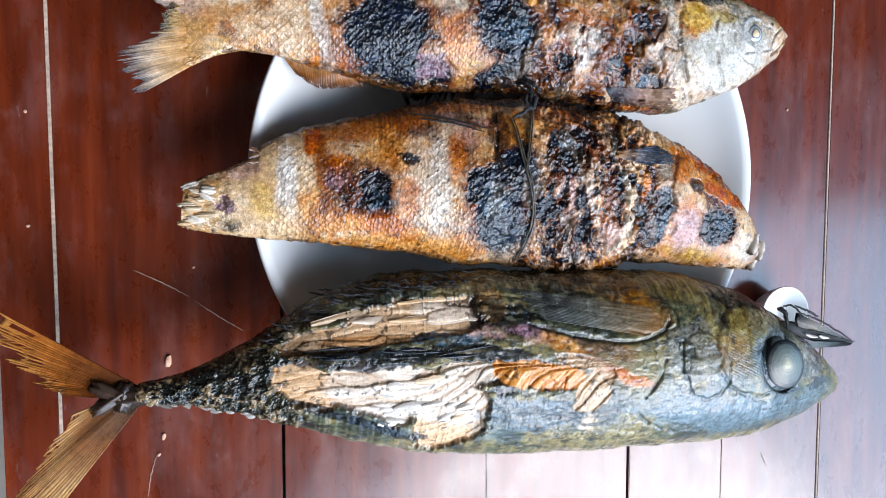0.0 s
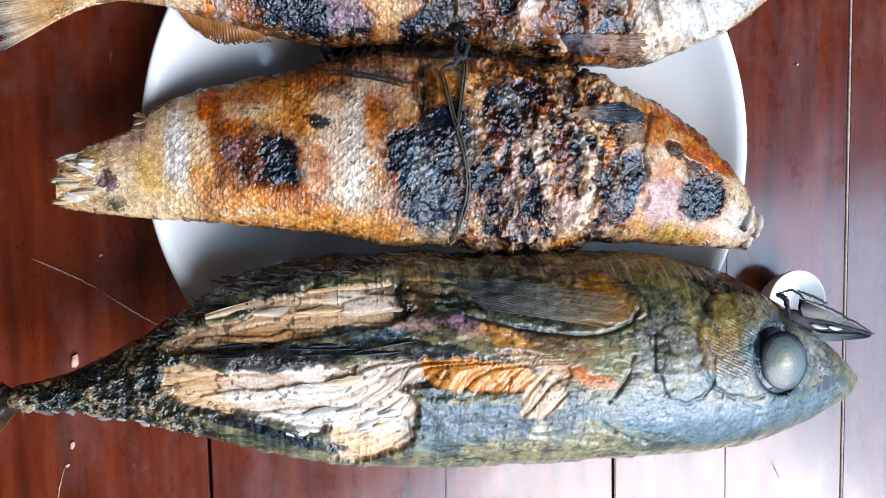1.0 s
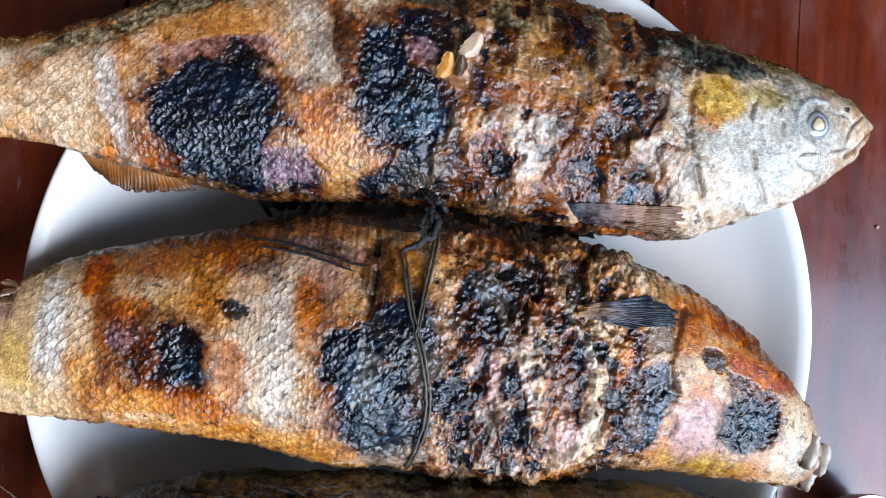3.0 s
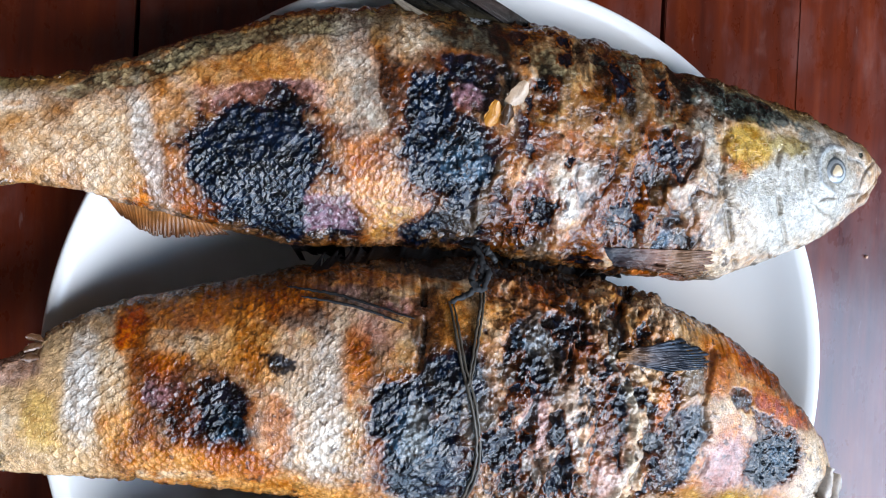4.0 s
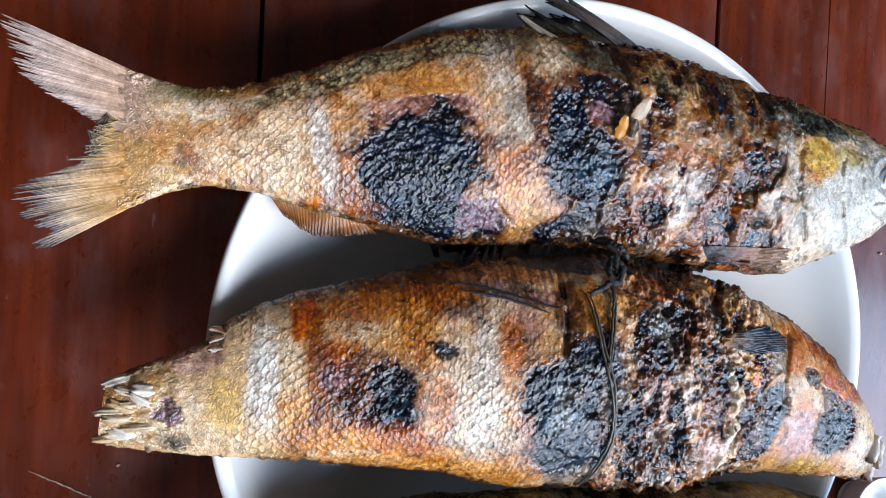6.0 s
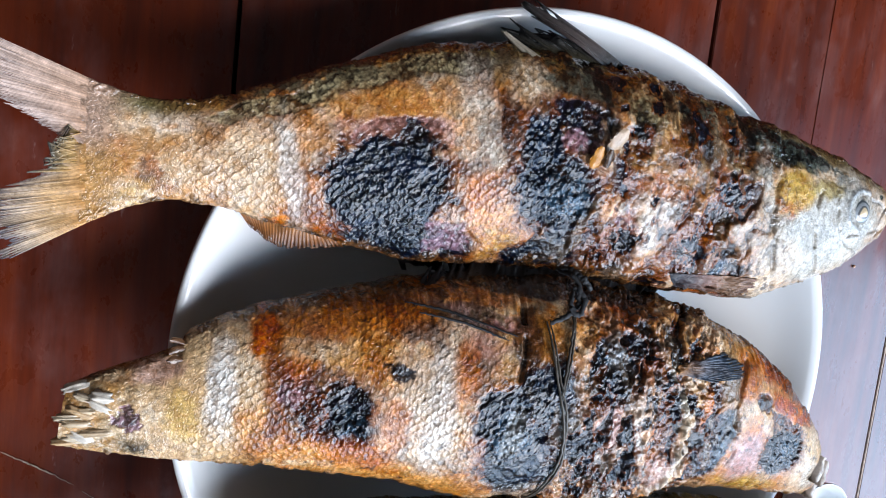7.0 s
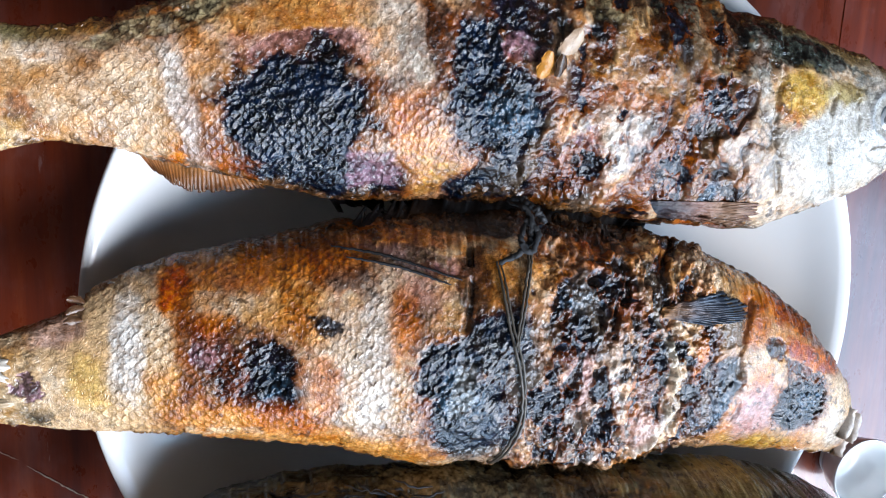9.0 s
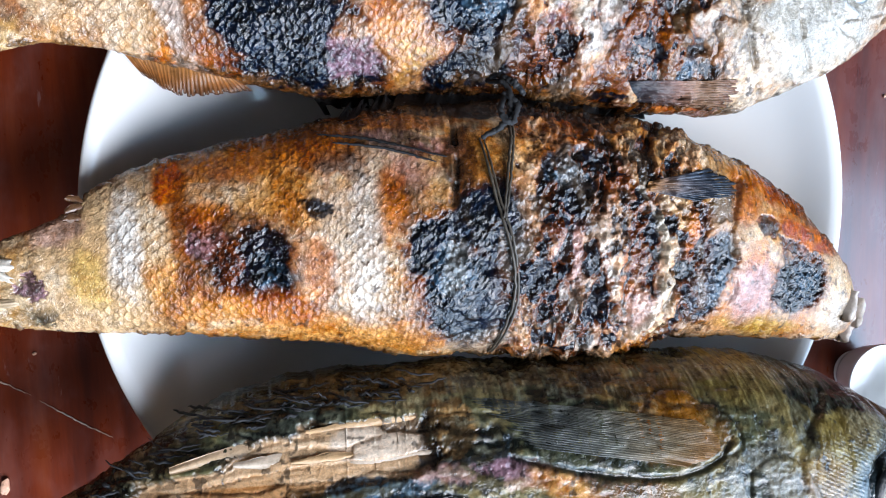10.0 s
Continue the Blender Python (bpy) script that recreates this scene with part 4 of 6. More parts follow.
    s.blot("char", 0.1624, 0.0371, 0.0092, 0.0090, 4, 0.95)
    s.blot("steel", 0.1671, 0.0469, 0.0114, 0.0050, 4, 0.8)
    s.blot("pink", 0.1648, 0.0186, 0.0045, 0.0092, 3, 0.7)
    s.blot("greysc", 0.1639, 0.0051, 0.0056, 0.0075, 3, 0.6)
    s.blot("white", 0.1751, 0.0128, 0.0046, 0.0178, 3, 0.65)
    s.blot("white", 0.1735, -0.0089, 0.0104, 0.0041, 2, 0.7)
    s.blot("orange", 0.1843, 0.0133, 0.0028, 0.0130, 3, 0.7)
    s.blot("scorch", 0.1866, 0.0247, 0.0030, 0.0113, 3, 0.8)
    s.blot("brown", 0.1787, 0.0405, 0.0049, 0.0064, 4, 0.7)
    s.blot("pink", 0.1920, 0.0031, 0.0065, 0.0073, 3, 0.75)
    s.blot("cream", 0.1993, 0.0175, 0.0027, 0.0183, 8, 0.85)
    # shade of the gap beside the gill fold, painted in as a dark patch
    s.blot("dark", 0.2067, -0.0043, 0.0044, 0.0050, 2, 0.85)
    s.blot("orange", 0.2071, 0.0264, 0.0038, 0.0103, 3, 0.8)
    s.blot("char", 0.2140, 0.0151, 0.0074, 0.0139, -7, 1)
    s.blot("steel", 0.2154, 0.0118, 0.0057, 0.0082, 3, 0.8)
    s.blot("cream", 0.2269, 0.0304, 0.0050, 0.0085, 4, 0.7)
    s.blot("orange", 0.2426, 0.0440, 0.0112, 0.0072, -29, 0.9)
    s.blot("char", 0.2357, 0.0320, 0.0038, 0.0026, 4, 0.84)
    s.blot("brown", 0.2607, 0.0322, 0.0180, 0.0047, -34, 0.8)
    s.blot("orange", 0.2543, 0.0279, 0.0137, 0.0027, -20, 1)
    s.blot("pink", 0.2346, 0.0111, 0.0092, 0.0102, 3, 1)
    s.blot("yellow", 0.2410, -0.0014, 0.0153, 0.0036, -5, 1)
    s.blot("cream", 0.2700, 0.0038, 0.0110, 0.0081, 3, 0.75)
    s.blot("grey", 0.2761, 0.0019, 0.0075, 0.0059, 2, 0.6)
    s.blot("scorch", 0.2530, 0.0139, 0.0111, 0.0114, -16, 0.8)
    s.blot("char", 0.2530, 0.0139, 0.0088, 0.0096, -16, 1)
    s.blot("steel", 0.2544, 0.0140, 0.0050, 0.0050, 3, 0.6)
    s.blot("cream", 0.2145, -0.0056, 0.0087, 0.0029, 2, 0.6)
    s.blot("char", 0.2149, 0.0368, 0.0070, 0.0036, 4, 0.7)
    s.blot("gold", 0.1902, 0.0447, 0.0067, 0.0064, 4, 0.6)
    s.blot("orange", 0.2445, 0.0470, 0.0138, 0.0075, -29, 0.9)
    s.blot("brown", 0.2486, 0.0420, 0.0092, 0.0040, -34, 0.7)
    s.blot("brown", 0.2665, 0.0370, 0.0142, 0.0037, -36, 0.85)
    s.blot("orange", 0.2271, 0.0401, 0.0062, 0.0077, 4, 0.8)
    s.blot("orange", 0.2554, 0.0287, 0.0143, 0.0027, -20, 1)
    s.blot("scorch", 0.2520, 0.0241, 0.0114, 0.0016, -17, 0.9)
    s.blot("cream", 0.2720, 0.0149, 0.0039, 0.0094, 22, 0.7)
    s.blot("orange", 0.2312, 0.0213, 0.0054, 0.0052, 3, 0.5)
    s.blot("pink", 0.2315, 0.0057, 0.0055, 0.0071, 3, 0.8)
    s.blot("orange", 0.0642, 0.0264, 0.0074, 0.0047, 4, 0.7)
    s.blot("scorch", 0.0724, 0.0173, 0.0104, 0.0126, -7, 0.6)
    s.blot("char", 0.0788, 0.0144, 0.0074, 0.0095, -7, 0.9)
    s.blot("steel", 0.0818, 0.0099, 0.0036, 0.0047, 3, 0.7)
    s.blot("orange", 0.0857, 0.0006, 0.0108, 0.0048, -3, 0.7)
    s.blot("orange", 0.0947, 0.0120, 0.0033, 0.0110, 3, 0.6)
    s.blot("char", 0.1470, 0.0620, 0.0420, 0.0026, 3, 0.84)
    s.blot("char", 0.0922, 0.0309, 0.0058, 0.0030, 6, 0.84)
    s.blot("dark", 0.0150, -0.0045, 0.0070, 0.0022, -12, .9)
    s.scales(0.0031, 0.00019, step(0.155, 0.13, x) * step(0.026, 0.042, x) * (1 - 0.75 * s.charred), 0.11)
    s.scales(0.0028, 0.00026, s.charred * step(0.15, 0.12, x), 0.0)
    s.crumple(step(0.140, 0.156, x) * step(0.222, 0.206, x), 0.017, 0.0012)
    s.rise += step(0.140, 0.156, x) * step(0.222, 0.206, x) * (0.0014 * (s.ragged - 0.5) + 0.0008 * (s.glint - 0.5))
    s.lumps(0.006, 0.0022, step(0.032, 0.012, x))
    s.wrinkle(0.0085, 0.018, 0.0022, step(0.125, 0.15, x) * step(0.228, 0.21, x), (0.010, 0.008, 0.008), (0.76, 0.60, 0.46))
    s.singe(step(0.140, 0.150, x) * step(0.218, 0.205, x), 0.40)
    s.specks(0.0026, 0.315, (0.05, 0.025, 0.012), 0.7, step(0.03, 0.07, x))
    s.cracks(0.006, step(0.11, 0.14, x) * step(0.25, 0.22, x), 0.12)
    gristle = step(0.030, 0.010, x) * step(0.50, 0.60, 0.6 * s.ragged + 0.4 * s.edge)
    s.col = blend(s.col, (0.16, 0.11, 0.065), 0.5 * gristle)
    s.col = blend(s.col, (0.012, 0.011, 0.010), 0.85 * step(0.034, 0.020, x) * step(0.000, -0.006, s.across) * step(0.55, 0.68, s.ragged))
    s.col = blend(s.col, blend(np.array((0.42, 0.24, 0.10)) + 0 * s.col, (0.62, 0.50, 0.36), s.ragged), 0.75 * step(0.020, 0.014, x))
    s.blot("purple", 0.0165, 0.0035, 0.0036, 0.0042, 0, 0.9)
    s.burnt_edge(v, 0.93, 0.8)
    s.deepen(1.28, 1.22)
    s.line([(0.187, 0.042), (0.1938, 0.0322), (0.1967, 0.0186), (0.1956, 0.0064), (0.1898, -0.006)], 0.0013, 0.0016, (0.70, 0.58, 0.42), 0.7)
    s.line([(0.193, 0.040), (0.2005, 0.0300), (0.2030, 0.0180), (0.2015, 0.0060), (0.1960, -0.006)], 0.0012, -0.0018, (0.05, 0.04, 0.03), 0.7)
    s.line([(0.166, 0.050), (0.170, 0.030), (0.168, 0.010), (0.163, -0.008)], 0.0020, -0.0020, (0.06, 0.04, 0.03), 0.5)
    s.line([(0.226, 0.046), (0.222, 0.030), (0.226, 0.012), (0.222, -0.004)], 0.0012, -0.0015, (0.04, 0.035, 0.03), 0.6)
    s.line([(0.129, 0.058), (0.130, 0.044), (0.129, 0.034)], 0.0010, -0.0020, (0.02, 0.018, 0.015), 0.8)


def paint_torn(s, x, v):
    s.fill((0.040, 0.046, 0.034), (0.13, 0.13, 0.080), (0.28, 0.23, 0.13), (0.085, 0.080, 0.048))
    s.lumps(0.016, 0.0010)
    s.lumps(0.004, 0.0005)
    s.coarse = 0.5
    s.blot("dark", 0.0206, 0.0037, 0.0252, 0.0073, 7, 0.9)
    s.blot("olive", 0.0435, 0.0139, 0.0139, 0.0068, 36, 0.7)
    s.blot("greysc", 0.0426, 0.0044, 0.0116, 0.0063, -2, 0.6)
    s.blot("dark", 0.1152, 0.0526, 0.0306, 0.0051, 6, 0.9)
    s.blot("dark", 0.0996, 0.0456, 0.0140, 0.0050, 20, 0.9)
    s.blot("olive", 0.1664, 0.0547, 0.0350, 0.0038, 0, 0.8)
    s.blot("olive", 0.1403, 0.0489, 0.0109, 0.0033, -1, 0.7)
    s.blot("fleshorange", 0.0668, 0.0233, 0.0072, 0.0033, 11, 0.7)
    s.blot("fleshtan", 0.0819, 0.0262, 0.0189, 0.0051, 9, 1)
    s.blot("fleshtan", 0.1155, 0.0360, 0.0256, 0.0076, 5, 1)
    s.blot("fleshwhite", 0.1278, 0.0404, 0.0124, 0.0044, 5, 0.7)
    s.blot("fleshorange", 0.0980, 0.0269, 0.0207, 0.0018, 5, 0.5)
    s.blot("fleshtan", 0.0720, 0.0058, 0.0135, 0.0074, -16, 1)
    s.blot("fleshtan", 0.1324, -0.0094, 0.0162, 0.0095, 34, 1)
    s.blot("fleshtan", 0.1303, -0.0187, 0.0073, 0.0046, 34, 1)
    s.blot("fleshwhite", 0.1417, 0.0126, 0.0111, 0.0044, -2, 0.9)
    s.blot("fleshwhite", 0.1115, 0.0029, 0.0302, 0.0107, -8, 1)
    s.blot("char", 0.0943, 0.0184, 0.0312, 0.0044, 2, 0.84)
    s.blot("char", 0.1471, 0.0217, 0.0270, 0.0040, -4, 0.84)
    s.blot("steel", 0.1279, 0.0276, 0.0166, 0.0031, 0, 0.9)
    s.blot("char", 0.0842, -0.0073, 0.0211, 0.0020, -16, 0.84)
    s.blot("char", 0.1107, -0.0151, 0.0145, 0.0024, -19, 0.84)
    s.blot("char", 0.1540, 0.0075, 0.0043, 0.0050, -2, 0.84)
    s.blot("char", 0.1561, 0.0353, 0.0153, 0.0073, -1, 0.84)
    s.blot("bark", 0.1474, 0.0423, 0.0086, 0.0062, -1, 0.8)
    s.blot("pink", 0.1454, 0.0308, 0.0071, 0.0022, -1, 0.7)
    s.blot("purple", 0.1650, 0.0316, 0.0113, 0.0027, -4, 0.9)
    s.blot("pink", 0.1757, 0.0279, 0.0110, 0.0020, -2, 0.6)
    s.blot("gold", 0.1811, 0.0258, 0.0093, 0.0040, -21, 0.9)
    s.blot("fleshtan", 0.1882, 0.0189, 0.0112, 0.0024, -10, 0.9)
    s.blot("fleshorange", 0.1702, 0.0128, 0.0184, 0.0055, -4, 1)
    s.blot("gold", 0.1684, 0.0137, 0.0110, 0.0026, -4, 0.6)
    s.blot("brown", 0.2011, 0.0222, 0.0133, 0.0052, -12, 0.5)
    s.blot("steel", 0.1722, -0.0055, 0.0225, 0.0085, -3, 0.75)
    s.blot("steel", 0.2017, -0.0025, 0.0193, 0.0077, -3, 0.6)
    s.blot("silver", 0.1541, -0.0133, 0.0111, 0.0053, -3, 0.5)
    s.blot("silver", 0.1721, -0.0035, 0.0149, 0.0049, -3, 0.4)
    s.blot("fleshtan", 0.1959, 0.0054, 0.0064, 0.0093, -22, 0.9)
    s.blot("orange", 0.2123, 0.0109, 0.0136, 0.0028, -16, 0.9)
    s.blot("silver", 0.2495, -0.0048, 0.0339, 0.0110, -3, 1)
    s.blot("silver", 0.2812, -0.0088, 0.0315, 0.0087, 9, 1)
    s.blot("silver", 0.2589, 0.0099, 0.0097, 0.0054, -2, 0.8)
    s.blot("silver", 0.3172, -0.0052, 0.0173, 0.0085, 22, 0.9)
    s.blot("olive", 0.2028, -0.0173, 0.0276, 0.0032, 0, 0.6)
    s.blot("dark", 0.2423, -0.0145, 0.0041, 0.0026, -3, 0.8)
    s.blot("goldcheek", 0.2175, -0.0112, 0.0079, 0.0047, -3, 0.6)
    s.blot("cream", 0.1957, -0.0106, 0.0033, 0.0033, -3, 0.8)
    s.blot("orangeb", 0.2174, 0.0419, 0.0136, 0.0092, -14, 1)
    s.blot("brown", 0.2106, 0.0384, 0.0057, 0.0029, -15, 0.5)
    s.blot("goldcheek", 0.2421, 0.0521, 0.0143, 0.0066, -1, 0.8)
    s.blot("orangeb", 0.1958, 0.0523, 0.0116, 0.0042, -1, 0.5)
    s.blot("greysc", 0.2458, 0.0217, 0.0139, 0.0152, -2, 0.6)
    s.blot("dark", 0.2402, 0.0217, 0.0042, 0.0087, 13, 0.8)
    s.blot("goldcheek", 0.2723, 0.0319, 0.0184, 0.0126, -11, 0.9)
    s.blot("orangeb", 0.2636, 0.0211, 0.0093, 0.0088, -2, 0.4)
    s.blot("grey", 0.2867, 0.0368, 0.0106, 0.0075, -1, 0.35)
    s.blot("dark", 0.2735, 0.0468, 0.0172, 0.0051, -15, 0.95)
    s.blot("dark", 0.2593, 0.0394, 0.0036, 0.0096, -1, 0.7)
    s.blot("greysc", 0.3190, 0.0164, 0.0105, 0.0114, -46, 0.7)
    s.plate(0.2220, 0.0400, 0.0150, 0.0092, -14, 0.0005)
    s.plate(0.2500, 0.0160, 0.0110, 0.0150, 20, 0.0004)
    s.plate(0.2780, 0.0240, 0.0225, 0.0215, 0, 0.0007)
    stripe = 0.5 + 0.5 * np.sin((s.x * 0.45 + s.y + 0.0016 * s.edge) * 2 * math.pi / 0.0013)
    cheek = step(0.256, 0.264, x) * step(0.300, 0.288, x) * step(0.008, 0.014, s.across) * step(0.040, 0.034, s.across)
    s.rise += 0.00022 * stripe * cheek
    s.col *= (1 - 0.35 * (1 - stripe) * cheek)[..., None]
    stalk = step(0.078, 0.062, x) * (1 - s.torn)
    s.col = blend(s.col, blend(np.array((0.010, 0.012, 0.011)) + 0 * s.col, (0.27, 0.20, 0.13), step(0.52, 0.72, 0.6 * s.ragged + 0.4 * s.tone)), 0.85 * stalk)
    s.rise += stalk * (0.0018 * (s.ragged - 0.5) + 0.0010 * (s.glint - 0.5))
    streak = fbm(s.x * 0.3, s.y, 0.0045, 5, 515, 0.62)
    skin = (1 - s.torn) * step(0.02, 0.05, x)
    s.col = blend(s.col, (0.008, 0.011, 0.010), 0.75 * skin * step(0.40, 0.33, streak) * step(0.225, 0.195, x))
    s.col = blend(s.col, (0.24, 0.20, 0.11), 0.35 * skin * step(0.58, 0.66, streak) * step(0.0, 0.02, s.across))
    s.rise += 0.0012 * skin * (streak - 0.5) * step(0.27, 0.24, x)
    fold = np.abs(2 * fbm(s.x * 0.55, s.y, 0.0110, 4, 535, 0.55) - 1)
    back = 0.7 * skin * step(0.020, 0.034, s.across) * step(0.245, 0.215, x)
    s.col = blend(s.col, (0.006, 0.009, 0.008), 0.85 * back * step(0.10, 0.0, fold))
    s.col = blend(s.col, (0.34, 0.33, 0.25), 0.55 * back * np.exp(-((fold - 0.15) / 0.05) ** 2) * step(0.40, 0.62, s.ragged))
    s.rise += 0.0009 * back * (np.minimum(1, 4 * fold) - 0.7)
    s.specks(0.0030, 0.315, (0.02, 0.02, 0.02), 0.7)
    s.cracks(0.010, 0.7, 0.06)
    s.cracks(0.005, 0.6 * step(0.20, 0.22, x) * step(-0.004, 0.004, s.across), 0.06)
    # eye socket and mouth
    s.blot("silver", 0.2930, 0.0160, 0.0165, 0.0170, 20, 1)
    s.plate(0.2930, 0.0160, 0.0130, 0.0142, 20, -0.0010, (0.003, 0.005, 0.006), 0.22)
    s.blot("char", 0.2990, 0.0035, 0.0080, 0.0022, -10, .84)
    s.blot("char", 0.3240, 0.0040, 0.0065, 0.0028, 12, .84)
    s.blot("greysc", 0.3200, 0.0150, 0.0080, 0.0060, -50, .8)
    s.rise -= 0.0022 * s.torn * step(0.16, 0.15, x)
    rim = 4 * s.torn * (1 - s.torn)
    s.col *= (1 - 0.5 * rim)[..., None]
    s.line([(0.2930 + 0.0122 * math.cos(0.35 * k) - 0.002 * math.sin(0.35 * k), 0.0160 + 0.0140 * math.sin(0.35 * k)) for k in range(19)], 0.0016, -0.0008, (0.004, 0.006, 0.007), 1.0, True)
    s.deepen(1.28, 1.14)
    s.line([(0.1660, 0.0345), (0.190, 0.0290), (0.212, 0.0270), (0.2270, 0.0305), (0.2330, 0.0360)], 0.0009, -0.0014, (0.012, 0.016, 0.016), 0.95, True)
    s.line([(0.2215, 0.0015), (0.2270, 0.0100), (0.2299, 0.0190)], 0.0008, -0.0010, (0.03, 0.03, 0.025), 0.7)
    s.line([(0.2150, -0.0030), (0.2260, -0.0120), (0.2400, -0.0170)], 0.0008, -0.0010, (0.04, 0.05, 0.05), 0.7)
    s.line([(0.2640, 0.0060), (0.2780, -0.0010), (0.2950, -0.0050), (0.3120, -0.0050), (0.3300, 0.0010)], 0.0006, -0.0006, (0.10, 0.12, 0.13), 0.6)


def thing(name, label, category, at, turn):
    ob = tagged(new(name), label, category)
    ob.matrix_world = pose(*at, 0, 0, turn)
    return ob


whole = thing("grilled_fish", "whole charred grilled fish with pale head and forked tail", "fish", (-0.1314, 0.0697, 0), 2.02)
WHOLE = Fish(
    ((-0.022, 0.0190), (-0.010, 0.0155), (0, 0.0143), (0.0069, 0.0150), (0.0234, 0.0207), (0.0451, 0.0298), (0.0698, 0.0387), (0.0965, 0.0433), (0.1108, 0.0439), (0.1482, 0.0416), (0.1724, 0.0365), (0.1986, 0.0298), (0.2265, 0.0215), (0.25, 0.0128), (0.264, 0.0068), (0.2735, 0.0015)),
    ((-0.022, -0.0215), (-0.010, -0.0155), (0, -0.0130), (0.0067, -0.0130), (0.0215, -0.0160), (0.0519, -0.0245), (0.0709, -0.0290), (0.101, -0.0301), (0.1248, -0.0314), (0.1479, -0.0339), (0.175, -0.0380), (0.205, -0.0405), (0.215, -0.0380), (0.245, -0.0270), (0.263, -0.0150), (0.2735, -0.0060)),
    ((-0.022, 0.0578), (-0.010, 0.0580), (0, 0.0588), (0.02, 0.0607), (0.05, 0.0640), (0.1, 0.0690), (0.15, 0.0710), (0.2, 0.0690), (0.25, 0.0640), (0.2735, 0.0580)),
    ((-0.022, 0.0564), (-0.010, 0.0540), (0, 0.0500), (0.03, 0.0420), (0.06, 0.0300), (0.1, 0.0200), (0.15, 0.0180), (0.2, 0.0240), (0.24, 0.0400), (0.2735, 0.0470)),
    1050, 290, paint_whole, 3, 0.205)
part("body", WHOLE.body, SKIN, whole)
part("head", WHOLE.head, SKIN, whole)

tied = thing("grilled_fish", "charred grilled fish tied with fibre, tail fin burnt off", "fish", (-0.1551, -0.0111, 0), -4.85)
TIED = Fish(
    ((-0.0005, 0.0120), (0.004, 0.0152), (0.009, 0.0190), (0.0268, 0.0287), (0.0358, 0.0350), (0.0536, 0.0430), (0.0745, 0.0489), (0.0982, 0.0566), (0.124, 0.0631), (0.1545, 0.0656), (0.178, 0.0650), (0.197, 0.0622), (0.2189, 0.0572), (0.2405, 0.0494), (0.252, 0.0423), (0.274, 0.0236), (0.288, 0.0050)),
    ((-0.0005, -0.0072), (0.004, -0.0080), (0.0132, -0.0090), (0.0306, -0.0095), (0.0567, -0.0095), (0.085, -0.0110), (0.0965, -0.0112), (0.1233, -0.0155), (0.1408, -0.0140), (0.1593, -0.0145), (0.1783, -0.0160), (0.1972, -0.0135), (0.208, -0.0085), (0.2361, -0.0080), (0.2568, -0.0086), (0.282, -0.0080), (0.288, -0.0040)),
    ((-0.0005, 0.0535), (0.005, 0.0540), (0.03, 0.0572), (0.06, 0.0630), (0.1, 0.0720), (0.14, 0.0790), (0.18, 0.0770), (0.21, 0.0710), (0.24, 0.0660), (0.27, 0.0610), (0.288, 0.0560)),
    ((-0.0005, 0.0430), (0.005, 0.0435), (0.03, 0.0415), (0.06, 0.0300), (0.1, 0.0200), (0.15, 0.0170), (0.2, 0.0180), (0.24, 0.0300), (0.27, 0.0420), (0.288, 0.0460)),
    1100, 310, paint_tied, 8, 0.224, notch=(0.0285, 0.0042))
part("body", TIED.body, SKIN, tied)
part("head", TIED.head, SKIN, tied)

torn = thing("tuna", "large dark tuna with torn flank showing pale flesh", "fish", (-0.1756, -0.0894, 0), -2.19)
TORN = Fish(
    ((0, 0.0040), (0.0202, 0.0087), (0.0432, 0.0207), (0.055, 0.0292), (0.0645, 0.0360), (0.084, 0.0480), (0.1094, 0.0540), (0.1414, 0.0560), (0.178, 0.0560), (0.2075, 0.0570), (0.2541, 0.0560), (0.2876, 0.0470), (0.3120, 0.0345), (0.3290, 0.0215), (0.3420, 0.0105), (0.3535, 0.0020)),
    ((0, -0.0040), (0.0204, -0.0045), (0.0438, -0.0093), (0.0657, -0.0153), (0.086, -0.0213), (0.1176, -0.0290), (0.1534, -0.0313), (0.1971, -0.0320), (0.2596, -0.0295), (0.293, -0.0270), (0.3200, -0.0200), (0.340, -0.0105), (0.3535, -0.0015)),
    ((0, 0.0560), (0.03, 0.0610), (0.06, 0.0690), (0.1, 0.0780), (0.15, 0.0830), (0.2, 0.0860), (0.25, 0.0895), (0.29, 0.0890), (0.32, 0.0775), (0.335, 0.0725), (0.3535, 0.0620)),
    ((0, 0.0470), (0.03, 0.0450), (0.06, 0.0430), (0.1, 0.0420), (0.2, 0.0410), (0.25, 0.0420), (0.3, 0.0440), (0.33, 0.0470), (0.3535, 0.0540)),
    1100, 260, paint_torn, 15, 0.2545, mat=TUNA_SKIN, girdle=0.18)
part("body", TORN.body, TUNA_SKIN, torn)
part("head", TORN.head, TUNA_SKIN, torn)


# tail, fins, eye and loose skin of the whole fish
TAIL = ((0.42, 0.25, 0.16), (0.44, 0.29, 0.21), (0.42, 0.30, 0.24), (0.30, 0.23, 0.20))


def fin(name, root, tip, colours, parent, label="", **more):
    me = fin_mesh(root, tip, colours, **more)
    return part(name, me, FIN, parent, label)


